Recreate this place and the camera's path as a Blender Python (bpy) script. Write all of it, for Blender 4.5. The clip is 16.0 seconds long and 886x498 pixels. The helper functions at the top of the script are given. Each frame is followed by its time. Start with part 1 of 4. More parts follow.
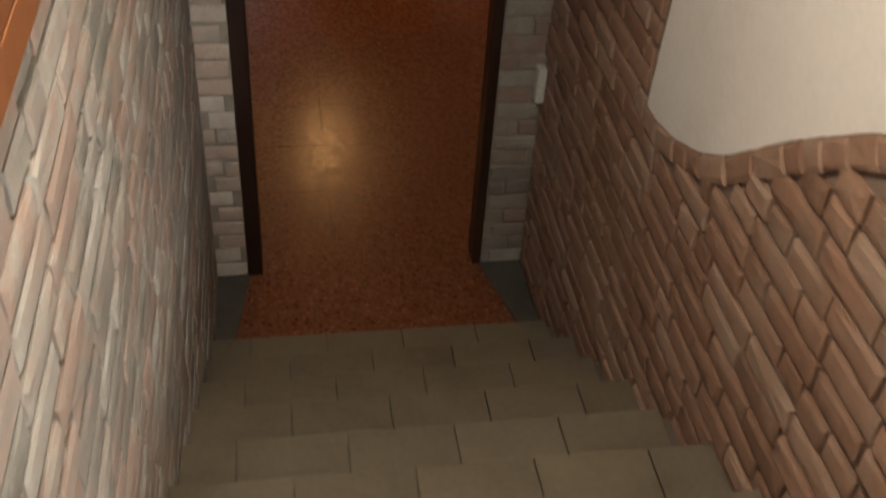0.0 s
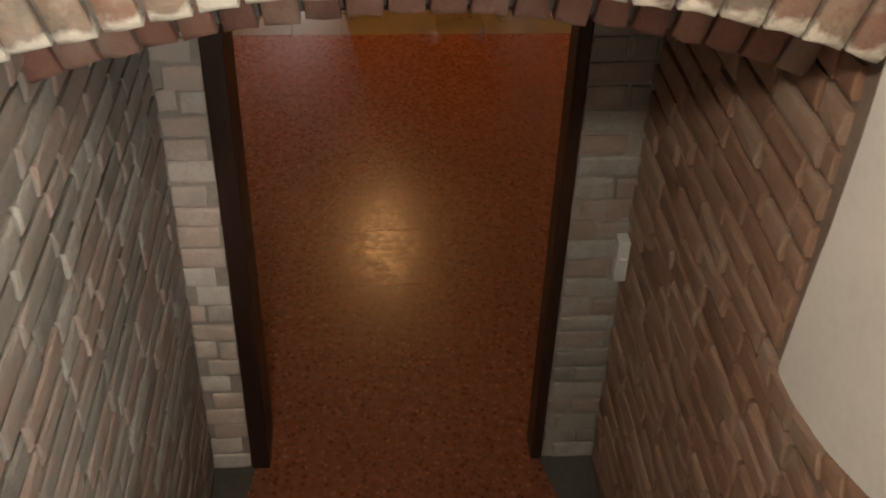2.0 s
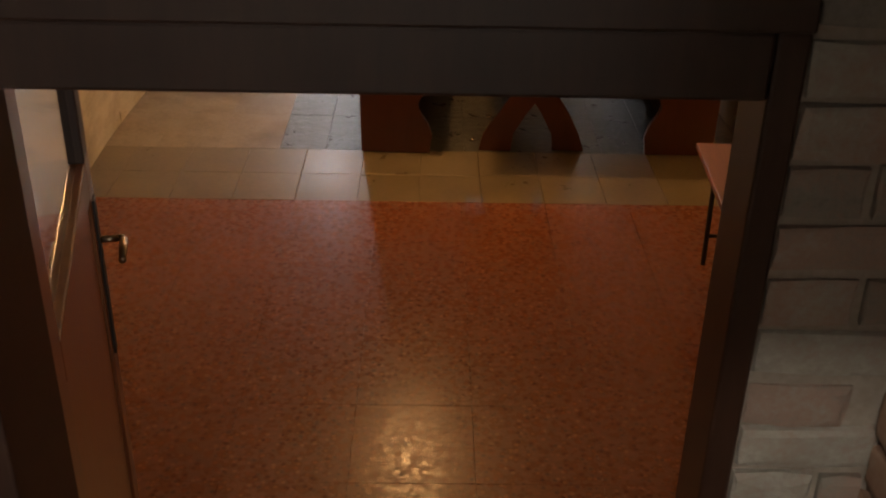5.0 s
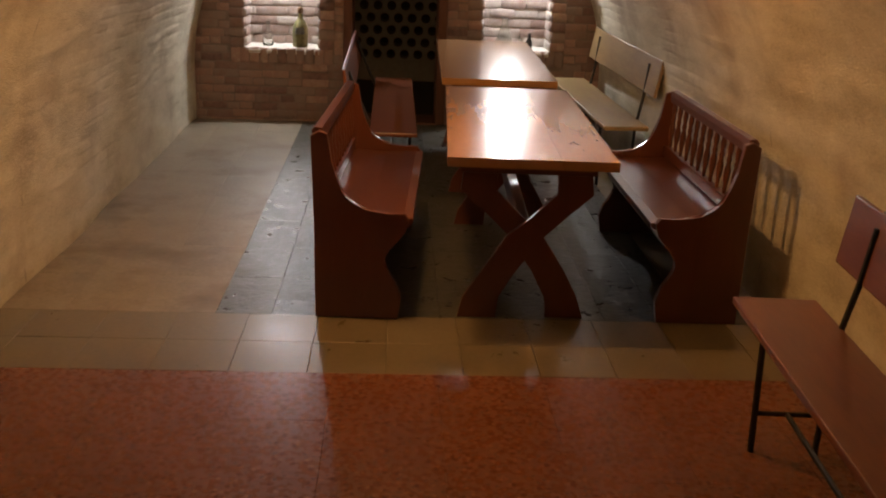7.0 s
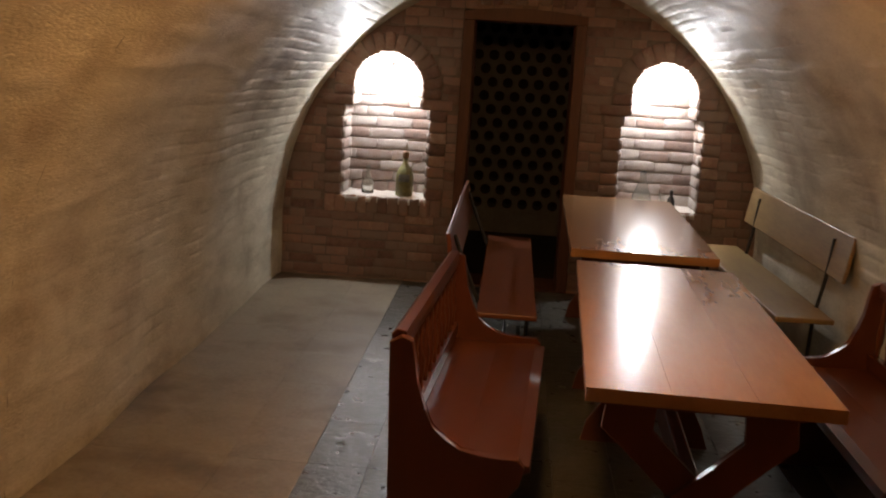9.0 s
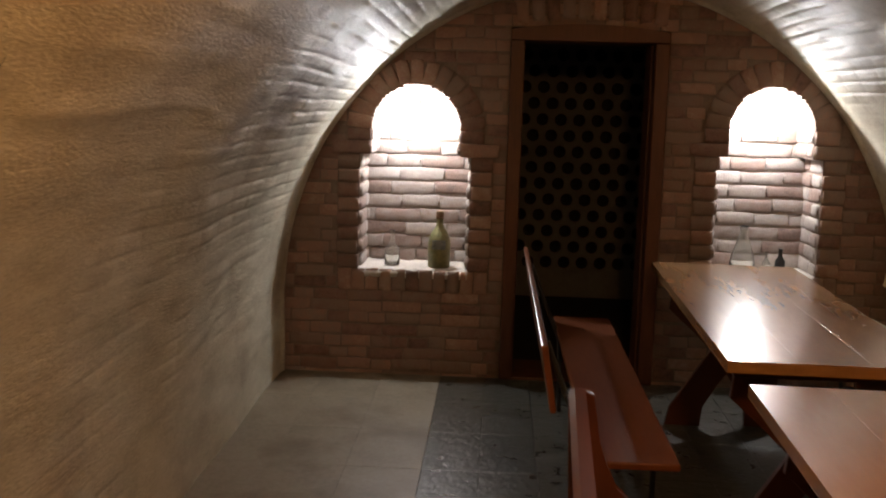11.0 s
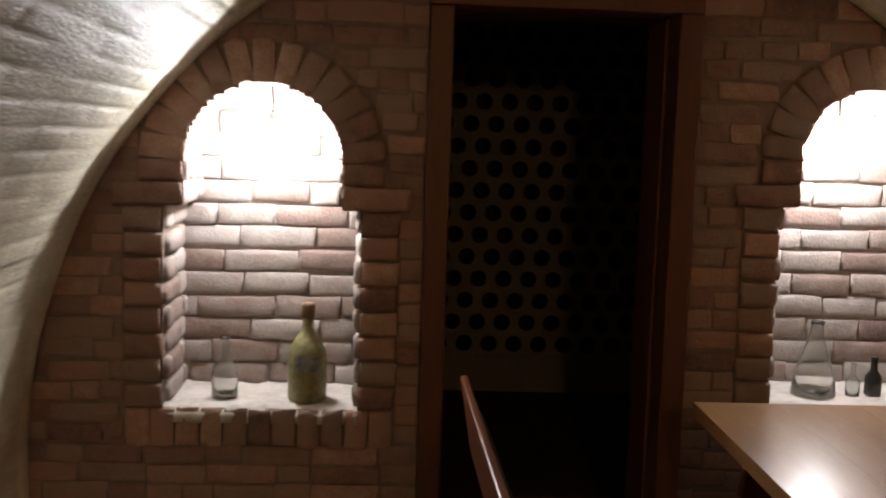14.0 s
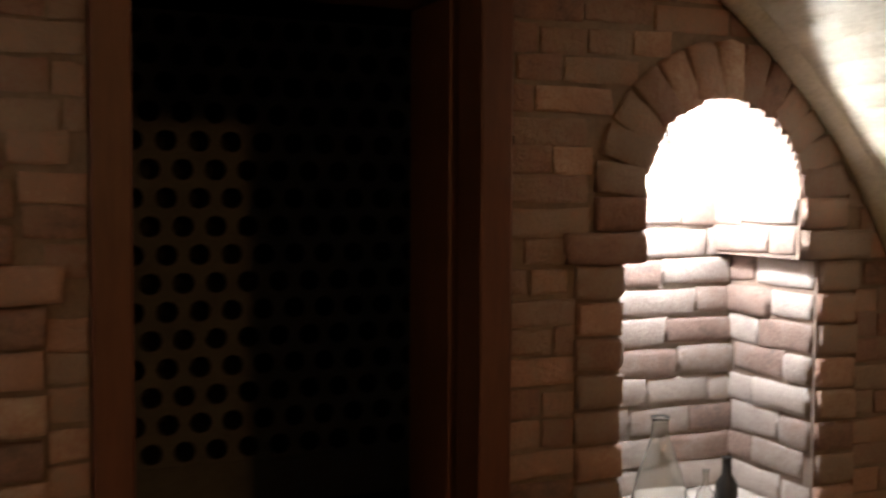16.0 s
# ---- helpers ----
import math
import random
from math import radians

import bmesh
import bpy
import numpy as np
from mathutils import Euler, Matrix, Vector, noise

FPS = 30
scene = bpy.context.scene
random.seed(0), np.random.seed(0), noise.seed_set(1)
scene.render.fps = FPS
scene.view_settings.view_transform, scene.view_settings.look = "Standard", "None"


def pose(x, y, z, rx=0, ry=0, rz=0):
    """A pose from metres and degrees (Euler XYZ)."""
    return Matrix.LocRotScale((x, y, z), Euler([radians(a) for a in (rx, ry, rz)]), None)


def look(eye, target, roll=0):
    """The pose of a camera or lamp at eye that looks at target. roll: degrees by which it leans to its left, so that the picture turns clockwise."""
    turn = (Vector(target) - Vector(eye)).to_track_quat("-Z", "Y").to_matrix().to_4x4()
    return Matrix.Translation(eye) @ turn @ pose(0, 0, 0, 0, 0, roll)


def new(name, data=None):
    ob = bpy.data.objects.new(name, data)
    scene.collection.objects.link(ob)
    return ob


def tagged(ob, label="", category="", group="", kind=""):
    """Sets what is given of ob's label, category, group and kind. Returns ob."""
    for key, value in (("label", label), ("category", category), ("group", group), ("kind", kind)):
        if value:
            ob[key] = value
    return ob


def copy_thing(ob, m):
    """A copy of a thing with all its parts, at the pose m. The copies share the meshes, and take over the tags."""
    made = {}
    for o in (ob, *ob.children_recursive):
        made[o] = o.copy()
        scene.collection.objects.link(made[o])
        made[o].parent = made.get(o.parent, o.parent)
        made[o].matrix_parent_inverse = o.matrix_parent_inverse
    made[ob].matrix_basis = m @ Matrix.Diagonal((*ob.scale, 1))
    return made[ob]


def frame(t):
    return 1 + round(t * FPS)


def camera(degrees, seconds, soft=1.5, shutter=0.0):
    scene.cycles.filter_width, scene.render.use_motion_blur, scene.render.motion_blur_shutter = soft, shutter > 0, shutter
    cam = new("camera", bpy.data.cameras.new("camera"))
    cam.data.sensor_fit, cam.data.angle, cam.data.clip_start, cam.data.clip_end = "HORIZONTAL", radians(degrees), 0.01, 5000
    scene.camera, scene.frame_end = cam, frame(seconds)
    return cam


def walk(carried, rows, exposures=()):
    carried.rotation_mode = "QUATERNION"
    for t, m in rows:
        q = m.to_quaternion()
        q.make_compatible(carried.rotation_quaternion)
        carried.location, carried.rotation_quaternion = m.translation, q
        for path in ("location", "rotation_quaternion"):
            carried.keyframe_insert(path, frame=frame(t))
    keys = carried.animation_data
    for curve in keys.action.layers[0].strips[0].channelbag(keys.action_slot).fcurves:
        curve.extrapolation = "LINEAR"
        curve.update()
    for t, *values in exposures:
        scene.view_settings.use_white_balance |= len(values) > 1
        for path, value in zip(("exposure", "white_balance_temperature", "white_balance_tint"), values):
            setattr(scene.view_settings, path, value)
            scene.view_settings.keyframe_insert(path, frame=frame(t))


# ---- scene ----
cam = camera(45.2, 16.0, soft=2.0, shutter=0.4)
PATH = [
    (0, (-0.364, -3.689, 3.168), (-0.076, -2.17, 1.9), 3.9),
    (0.5, (-0.345, -3.40, 3.185), (-0.096, -1.828, 1.985), 3.0),
    (0.8, (-0.322, -3.244, 3.197), (-0.12, -1.654, 2.001), 2.1),
    (1, (-0.267, -3.126, 3.178), (-0.098, -1.55, 1.959), 1.9),
    (1.5, (-0.121, -2.874, 3.152), (-0.095, -1.289, 1.933), 1.4),
    (2, (-0.108, -2.607, 3.021), (0.032, -1.035, 1.793), 1.9),
    (2.5, (-0.057, -2.361, 2.889), (0.016, -0.707, 1.766), 3.3),
    (3, (-0.026, -2.136, 2.734), (0.077, -0.413, 1.724), 2.6),
    (5.3, (0.088, -1.068, 2.112), (0.116, 0.709, 1.195), 1.2),
    (5.5, (0.066, -1.011, 2.037), (0.133, 0.798, 1.187), 0.5),
    (6, (0.097, -0.777, 1.895), (0.139, 1.07, 1.128), 1.2),
    (6.3, (0.119, -0.649, 1.832), (0.126, 1.22, 1.12), 2.3),
    (6.5, (0.124, -0.557, 1.77), (0.16, 1.343, 1.146), 2.6),
    (7, (0.065, -0.326, 1.653), (0.16, 1.585, 1.071), 2.2),
    (7.5, (0.088, -0.106, 1.583), (0.144, 1.832, 1.093), 4.8),
    (8, (0.047, 0.229, 1.58), (0.049, 2.168, 1.089), 3.7),
    (8.5, (0.039, 0.658, 1.585), (0.049, 2.626, 1.228), 2.4),
    (9, (0.037, 1.056, 1.609), (-0.084, 3.022, 1.264), 3.6),
    (9.5, (-0.057, 1.463, 1.602), (-0.185, 3.428, 1.253), 3.0),
    (10, (-0.168, 1.869, 1.605), (-0.337, 3.836, 1.287), 2.5),
    (12.5, (-0.660, 4.002, 1.524), (-0.612, 5.989, 1.299), 0.5),
    (13, (-0.589, 4.427, 1.549), (-0.604, 6.417, 1.357), 2.7),
    (13.5, (-0.609, 4.823, 1.548), (-0.598, 6.813, 1.352), 2.9),
    (14, (-0.510, 5.220, 1.525), (-0.392, 7.204, 1.307), 1.8),
    (14.5, (-0.521, 5.572, 1.505), (-0.307, 7.551, 1.306), 2.4),
    (15, (-0.547, 5.933, 1.509), (-0.155, 7.886, 1.33), 1.5),
    (15.5, (-0.462, 6.18, 1.475), (0.005, 8.104, 1.33), -0.4),
    (16, (-0.558, 6.514, 1.475), (0.242, 8.345, 1.372), 0.3),
]
EXPOSURES = [(0.0, 0.1), (1.0, 0.1), (2.0, 0.4), (3.2, 0.36), (5.3, 0.6), (7.0, 0.48), (9.0, -0.1), (10.2, -0.2), (12.3, -0.3), (14.0, -0.36), (15.0, -0.24), (16.0, -0.08)]
walk(cam, [(t, look(eye, target, roll)) for t, eye, target, roll in PATH], EXPOSURES)

# ---- plan, in metres: door wall at y = 0, end wall at y = 8.53, cellar floor at z = 0 ----
X_L, X_R = -0.68, 0.70            # stairwell walls
Y_END = 8.53
RISE, GOING, STEPS, NOSE_Y = 0.178, 0.283, 9, -0.61
Z_TOP = RISE * STEPS


FLOOR_BREAK, FLOOR_SLOPE = 5.045, 0.0135      # the floor climbs a little towards the end wall


def floor_height(y):
    return max(0.0, y - FLOOR_BREAK) * FLOOR_SLOPE


def axis(y):
    """The vault's axis."""
    return 0.08 + 0.0035 * (Y_END - y)


def half_width(y):
    return 1.680 + 0.0065 * (Y_END - y)


def vault_point(y, s):
    """s runs from 0 (left foot) to 1 (right foot) round the vault."""
    r = half_width(y)
    zc, vc = 0.5, axis(y)
    straight = zc / (2 * zc + math.pi * r)
    if s < straight:
        return Vector((vc - r, y, zc * s / straight)), Vector((1, 0, 0))
    if s > 1 - straight:
        return Vector((vc + r, y, zc * (1 - s) / straight)), Vector((-1, 0, 0))
    a = math.pi * (1 - (s - straight) / (1 - 2 * straight))
    lift = (1.72 + 0.01 * (Y_END - y)) / r
    return Vector((vc + r * math.cos(a), y, zc + r * lift * math.sin(a))), Vector((-math.cos(a), 0, -math.sin(a)))


# ---- world and lights ----
world = bpy.data.worlds.new("world")
scene.world = world
world.use_nodes = True
world.node_tree.nodes["Background"].inputs[0].default_value = (0.5, 0.55, 0.6, 1)
world.node_tree.nodes["Background"].inputs[1].default_value = 0.02
NICHE_POWER, VAULT_POWER, STAIR_POWER, WINDOW_POWER = 31.0, 38.0, 88.0, 92.0
NICHE_LAMPS = [(-0.868, 8.71, 1.495, 1.662), (1.005, 8.71, 1.545, 1.70)]      # place, and the soffit it hangs from
VAULT_LAMP = (0.01, 4.07, 2.08)
STAIR_LAMP = (-0.36, -2.75, 3.62)

# ---- materials ----
MATS = {}


def nodes_of(mat):
    mat.use_nodes = True
    nt = mat.node_tree
    return nt, nt.nodes["Principled BSDF"]


def surface(name, stops, scale=8.0, rough=0.6, bump=0.3, fine=60.0, metal=0.0, spread=0.0, stretch=(1, 1, 1), patch=0.0, patch_colour=(0.1, 0.1, 0.1),
            patch_scale=1.5, bump_dist=0.004, coat=0.0, world_space=False, sheen_range=0.1):
    """A mottled surface: colour ramp over two scales of noise, stains, fine relief; spread varies it from piece to piece."""
    mat = bpy.data.materials.new(name)
    nt, bsdf = nodes_of(mat)
    L = nt.links.new
    if world_space:
        geo = nt.nodes.new("ShaderNodeNewGeometry")
        coord = geo.outputs["Position"]
    else:
        tc = nt.nodes.new("ShaderNodeTexCoord")
        coord = tc.outputs["Object"]
    mp = nt.nodes.new("ShaderNodeMapping")
    mp.inputs["Scale"].default_value = stretch
    L(coord, mp.inputs["Vector"])
    info = nt.nodes.new("ShaderNodeObjectInfo")
    off = nt.nodes.new("ShaderNodeVectorMath")
    off.operation = "SCALE"
    comb = nt.nodes.new("ShaderNodeCombineXYZ")
    for k in range(3):
        L(info.outputs["Random"], comb.inputs[k])
    L(comb.outputs[0], off.inputs[0])
    off.inputs["Scale"].default_value = 37.0
    add = nt.nodes.new("ShaderNodeVectorMath")
    L(mp.outputs[0], add.inputs[0])
    L(off.outputs[0], add.inputs[1])
    big = nt.nodes.new("ShaderNodeTexNoise")
    big.inputs["Scale"].default_value = scale
    big.inputs["Detail"].default_value = 6
    big.inputs["Roughness"].default_value = 0.65
    L(add.outputs[0], big.inputs["Vector"])
    small = nt.nodes.new("ShaderNodeTexNoise")
    small.inputs["Scale"].default_value = fine
    small.inputs["Detail"].default_value = 4
    L(add.outputs[0], small.inputs["Vector"])
    mix = nt.nodes.new("ShaderNodeMath")
    mix.operation = "MULTIPLY_ADD"
    L(small.outputs[0], mix.inputs[0])
    mix.inputs[1].default_value = 0.45
    L(big.outputs[0], mix.inputs[2])
    sub = nt.nodes.new("ShaderNodeMath")
    sub.operation = "MULTIPLY_ADD"
    island = nt.nodes.new("ShaderNodeNewGeometry")
    rnd = nt.nodes.new("ShaderNodeMath")
    rnd.operation = "ADD"
    L(info.outputs["Random"], rnd.inputs[0])
    L(island.outputs["Random Per Island"], rnd.inputs[1])
    fr = nt.nodes.new("ShaderNodeMath")
    fr.operation = "FRACT"
    L(rnd.outputs[0], fr.inputs[0])
    L(fr.outputs[0], sub.inputs[0])
    sub.inputs[1].default_value = spread
    L(mix.outputs[0], sub.inputs[2])
    ramp = nt.nodes.new("ShaderNodeValToRGB")
    els = ramp.color_ramp.elements
    n = len(stops)
    span = (0.95 + spread) - 0.50
    for i, c in enumerate(stops):
        p = (0.50 + span * i / max(1, n - 1)) / 2.2
        if i < 2:
            e = els[i]
            e.position = p
        else:
            e = els.new(p)
        e.color = (*c, 1)
    div = nt.nodes.new("ShaderNodeMath")
    div.operation = "DIVIDE"
    L(sub.outputs[0], div.inputs[0])
    div.inputs[1].default_value = 2.2
    L(div.outputs[0], ramp.inputs[0])
    colour = ramp.outputs[0]
    if patch > 0:
        pn = nt.nodes.new("ShaderNodeTexNoise")
        pn.inputs["Scale"].default_value = patch_scale
        pn.inputs["Detail"].default_value = 5
        geo2 = nt.nodes.new("ShaderNodeNewGeometry")
        L(geo2.outputs["Position"], pn.inputs["Vector"])
        pr = nt.nodes.new("ShaderNodeMapRange")
        pr.inputs[1].default_value, pr.inputs[2].default_value = 0.52, 0.72
        pr.inputs[3].default_value, pr.inputs[4].default_value = 0.0, patch
        L(pn.outputs[0], pr.inputs[0])
        mx = nt.nodes.new("ShaderNodeMix")
        mx.data_type = "RGBA"
        L(pr.outputs[0], mx.inputs["Factor"])
        L(colour, mx.inputs["A"])
        mx.inputs["B"].default_value = (*patch_colour, 1)
        colour = mx.outputs["Result"]
    L(colour, bsdf.inputs["Base Color"])
    rr = nt.nodes.new("ShaderNodeMapRange")
    rr.inputs[1].default_value, rr.inputs[2].default_value = 0.3, 0.7
    rr.inputs[3].default_value, rr.inputs[4].default_value = max(0.04, rough - sheen_range), min(1.0, rough + sheen_range)
    L(big.outputs[0], rr.inputs[0])
    L(rr.outputs[0], bsdf.inputs["Roughness"])
    bsdf.inputs["Metallic"].default_value = metal
    bsdf.inputs["Coat Weight"].default_value = coat
    bsdf.inputs["Coat Roughness"].default_value = 0.17
    if bump > 0:
        bp = nt.nodes.new("ShaderNodeBump")
        bp.inputs["Strength"].default_value = bump
        bp.inputs["Distance"].default_value = bump_dist
        L(mix.outputs[0], bp.inputs["Height"])
        L(bp.outputs[0], bsdf.inputs["Normal"])
    return mat


def lime_ends(mat):
    """Old limewash left on the lower end of each brick, with a ragged edge."""
    nt, bsdf = nodes_of(mat)
    L = nt.links.new
    tc = nt.nodes.new("ShaderNodeTexCoord")
    xyz = nt.nodes.new("ShaderNodeSeparateXYZ")
    L(tc.outputs["Object"], xyz.inputs[0])
    geo = nt.nodes.new("ShaderNodeNewGeometry")
    ns = nt.nodes.new("ShaderNodeTexNoise")
    ns.inputs["Scale"].default_value = 22.0
    ns.inputs["Detail"].default_value = 5
    L(geo.outputs["Position"], ns.inputs["Vector"])
    ad = nt.nodes.new("ShaderNodeMath")
    ad.operation = "MULTIPLY_ADD"
    L(ns.outputs[0], ad.inputs[0])
    ad.inputs[1].default_value = 0.7
    L(xyz.outputs[1], ad.inputs[2])
    mr = nt.nodes.new("ShaderNodeMapRange")
    mr.inputs[1].default_value, mr.inputs[2].default_value = 0.06, -0.04
    mr.inputs[3].default_value, mr.inputs[4].default_value = 0.0, 0.85
    L(ad.outputs[0], mr.inputs[0])
    mx = nt.nodes.new("ShaderNodeMix")
    mx.data_type = "RGBA"
    L(mr.outputs[0], mx.inputs["Factor"])
    L(bsdf.inputs["Base Color"].links[0].from_socket, mx.inputs["A"])
    mx.inputs["B"].default_value = (0.55, 0.52, 0.45, 1)
    L(mx.outputs["Result"], bsdf.inputs["Base Color"])


def terrazzo(name, ground, chips, scale, rough):
    mat = bpy.data.materials.new(name)
    nt, bsdf = nodes_of(mat)
    L = nt.links.new
    geo = nt.nodes.new("ShaderNodeNewGeometry")
    vo = nt.nodes.new("ShaderNodeTexVoronoi")
    vo.inputs["Scale"].default_value = scale
    L(geo.outputs["Position"], vo.inputs["Vector"])
    sep = nt.nodes.new("ShaderNodeSeparateColor")
    L(vo.outputs["Color"], sep.inputs[0])
    ramp = nt.nodes.new("ShaderNodeValToRGB")
    ramp.color_ramp.interpolation = "CONSTANT"
    els = ramp.color_ramp.elements
    for i, c in enumerate(chips):
        e = els[i] if i < 2 else els.new(0.5)
        e.position = i / len(chips)
        e.color = (*c, 1)
    L(sep.outputs[0], ramp.inputs[0])
    edge = nt.nodes.new("ShaderNodeMapRange")
    edge.inputs[1].default_value, edge.inputs[2].default_value = 0.30, 0.45
    L(vo.outputs["Distance"], edge.inputs[0])
    big = nt.nodes.new("ShaderNodeTexNoise")
    big.inputs["Scale"].default_value = 34.0
    big.inputs["Detail"].default_value = 5
    L(geo.outputs["Position"], big.inputs["Vector"])
    mx = nt.nodes.new("ShaderNodeMix")
    mx.data_type = "RGBA"
    L(edge.outputs[0], mx.inputs["Factor"])
    L(ramp.outputs[0], mx.inputs["A"])
    mx.inputs["B"].default_value = (*ground, 1)
    m2 = nt.nodes.new("ShaderNodeMix")
    m2.data_type = "RGBA"
    m2.blend_type = "MULTIPLY"
    m2.inputs["Factor"].default_value = 0.6
    L(mx.outputs["Result"], m2.inputs["A"])
    L(big.outputs[0], m2.inputs["B"])
    L(m2.outputs["Result"], bsdf.inputs["Base Color"])
    rr = nt.nodes.new("ShaderNodeMapRange")
    rr.inputs[3].default_value, rr.inputs[4].default_value = rough - 0.06, rough + 0.12
    bsdf.inputs["Specular IOR Level"].default_value = 0.2
    L(sep.outputs[2], rr.inputs[0])
    L(rr.outputs[0], bsdf.inputs["Roughness"])
    bp = nt.nodes.new("ShaderNodeBump")
    bp.inputs["Strength"].default_value = 1.0
    bp.inputs["Distance"].default_value = 0.005
    L(sep.outputs[1], bp.inputs["Height"])
    L(bp.outputs[0], bsdf.inputs["Normal"])
    return mat


def wood(name, stops, along=1, rough=0.3, coat=0.3, scale=5.0):
    st = [3, 3, 3]
    st[along] = 0.45
    return surface(name, stops, scale=scale, rough=rough, bump=0.0, fine=26, stretch=st, spread=0.25, sheen_range=0.025, coat=coat, bump_dist=0.0015, patch=0.08,
                   patch_colour=(0.05, 0.015, 0.007), patch_scale=2.5)


def glow(name, colour, strength):
    mat = bpy.data.materials.new(name)
    nt, bsdf = nodes_of(mat)
    bsdf.inputs["Base Color"].default_value = (0.8, 0.8, 0.8, 1)
    bsdf.inputs["Emission Color"].default_value = (*colour, 1)
    bsdf.inputs["Emission Strength"].default_value = strength
    return mat


def glass(name, colour=(1, 1, 1), rough=0.02, clear=1.0):
    mat = bpy.data.materials.new(name)
    nt, bsdf = nodes_of(mat)
    bsdf.inputs["Base Color"].default_value = (*colour, 1)
    bsdf.inputs["Transmission Weight"].default_value = clear
    bsdf.inputs["Roughness"].default_value = rough
    bsdf.inputs["IOR"].default_value = 1.45
    return mat


M_VAULT = surface("whitewashed_vault", [(0.45, 0.40, 0.295), (0.60, 0.55, 0.43), (0.70, 0.655, 0.53)], scale=2.2, fine=34, rough=0.55, bump=0.6, stretch=(3.6, 1.2, 3.6),
                  patch=0.6, patch_colour=(0.22, 0.14, 0.08), patch_scale=1.7, bump_dist=0.008)
M_VAULT.node_tree.nodes["Principled BSDF"].inputs["Specular IOR Level"].default_value = 0.3
M_BRICK_L = surface("cement_washed_brick", [(0.14, 0.132, 0.118), (0.235, 0.222, 0.20), (0.30, 0.215, 0.18), (0.32, 0.305, 0.275), (0.42, 0.405, 0.375)], scale=14, fine=110, world_space=True, rough=0.75,
                    bump=0.6, spread=0.7, bump_dist=0.006, patch=0.5, patch_colour=(0.33, 0.32, 0.295), patch_scale=3)
M_BRICK_S = surface("pale_washed_lit_brick", [(0.27, 0.245, 0.215), (0.44, 0.40, 0.355), (0.50, 0.39, 0.33), (0.58, 0.54, 0.49), (0.66, 0.62, 0.57)], scale=14, fine=110, world_space=True, rough=0.8,
                    bump=0.7, spread=0.7, bump_dist=0.006, patch=0.5, patch_colour=(0.30, 0.27, 0.24), patch_scale=7)
M_BRICK_R = surface("red_brown_brick", [(0.15, 0.085, 0.055), (0.25, 0.14, 0.09), (0.31, 0.19, 0.13), (0.36, 0.27, 0.21)], scale=14, fine=110, world_space=True, rough=0.8,
                    bump=0.6, spread=0.7, bump_dist=0.005, patch=0.45, patch_colour=(0.34, 0.27, 0.21), patch_scale=5)
M_BRICK_E = surface("dark_red_brick", [(0.10, 0.067, 0.054), (0.245, 0.137, 0.106), (0.27, 0.20, 0.162), (0.36, 0.205, 0.153), (0.48, 0.37, 0.285)], scale=16, fine=110, world_space=True, rough=0.8,
                    bump=0.8, spread=1.0, bump_dist=0.007, patch=0.5, patch_colour=(0.24, 0.18, 0.14), patch_scale=6)
M_BRICK_N = surface("limewashed_brick", [(0.12, 0.092, 0.082), (0.26, 0.18, 0.15), (0.32, 0.265, 0.235), (0.42, 0.37, 0.335), (0.48, 0.445, 0.41)], scale=14, fine=110, world_space=True, rough=0.8,
                    bump=0.7, spread=0.7, bump_dist=0.006)
M_BRICK_A = surface("pale_arch_brick", [(0.095, 0.078, 0.065), (0.165, 0.13, 0.105), (0.195, 0.10, 0.072), (0.16, 0.138, 0.11), (0.235, 0.165, 0.122), (0.205, 0.115, 0.085), (0.34, 0.30, 0.24)], scale=14, fine=110, world_space=True, rough=0.85,
                    bump=0.9, spread=1.0, bump_dist=0.007, patch=0.45, patch_colour=(0.46, 0.43, 0.36), patch_scale=14)
lime_ends(M_BRICK_A)
M_BRICK_A2 = surface("dark_red_arch_brick", [(0.10, 0.055, 0.045), (0.19, 0.088, 0.064), (0.24, 0.125, 0.09), (0.27, 0.19, 0.15)], scale=14, fine=110, world_space=True, rough=0.85,
                     bump=0.7, spread=0.8, bump_dist=0.006, patch=0.4, patch_colour=(0.30, 0.25, 0.20), patch_scale=9)
M_MORTAR = surface("grey_mortar", [(0.24, 0.21, 0.18), (0.36, 0.32, 0.28)], scale=12, fine=90, rough=0.9, bump=0.6)
M_LIME = surface("lime_mortar", [(0.27, 0.235, 0.205), (0.42, 0.375, 0.335)], scale=12, fine=90, rough=0.9, bump=0.6)
M_MORTAR_E = surface("brown_mortar", [(0.17, 0.125, 0.098), (0.27, 0.20, 0.16)], scale=12, fine=90, rough=0.9, bump=0.6)
M_JOINT = surface("dark_old_mortar", [(0.085, 0.07, 0.06), (0.16, 0.135, 0.115)], scale=12, fine=90, rough=0.9, bump=0.6)
M_PLASTER = surface("white_plaster", [(0.76, 0.745, 0.71), (0.82, 0.805, 0.77), (0.86, 0.845, 0.81)], scale=3, fine=50, rough=0.7, bump=0.25)
M_PLAIN = surface("pale_wall_paint", [(0.5, 0.48, 0.44), (0.6, 0.58, 0.54)], scale=3, fine=50, rough=0.8, bump=0.2)
M_STEP = surface("olive_beige_tile", [(0.095, 0.078, 0.052), (0.135, 0.112, 0.078), (0.165, 0.139, 0.098)], scale=5, fine=60, rough=0.5, bump=0.2, spread=0.2)
M_CORNER = surface("dark_grey_cement", [(0.055, 0.05, 0.043), (0.10, 0.093, 0.08)], scale=7, fine=70, rough=0.8, bump=0.4)
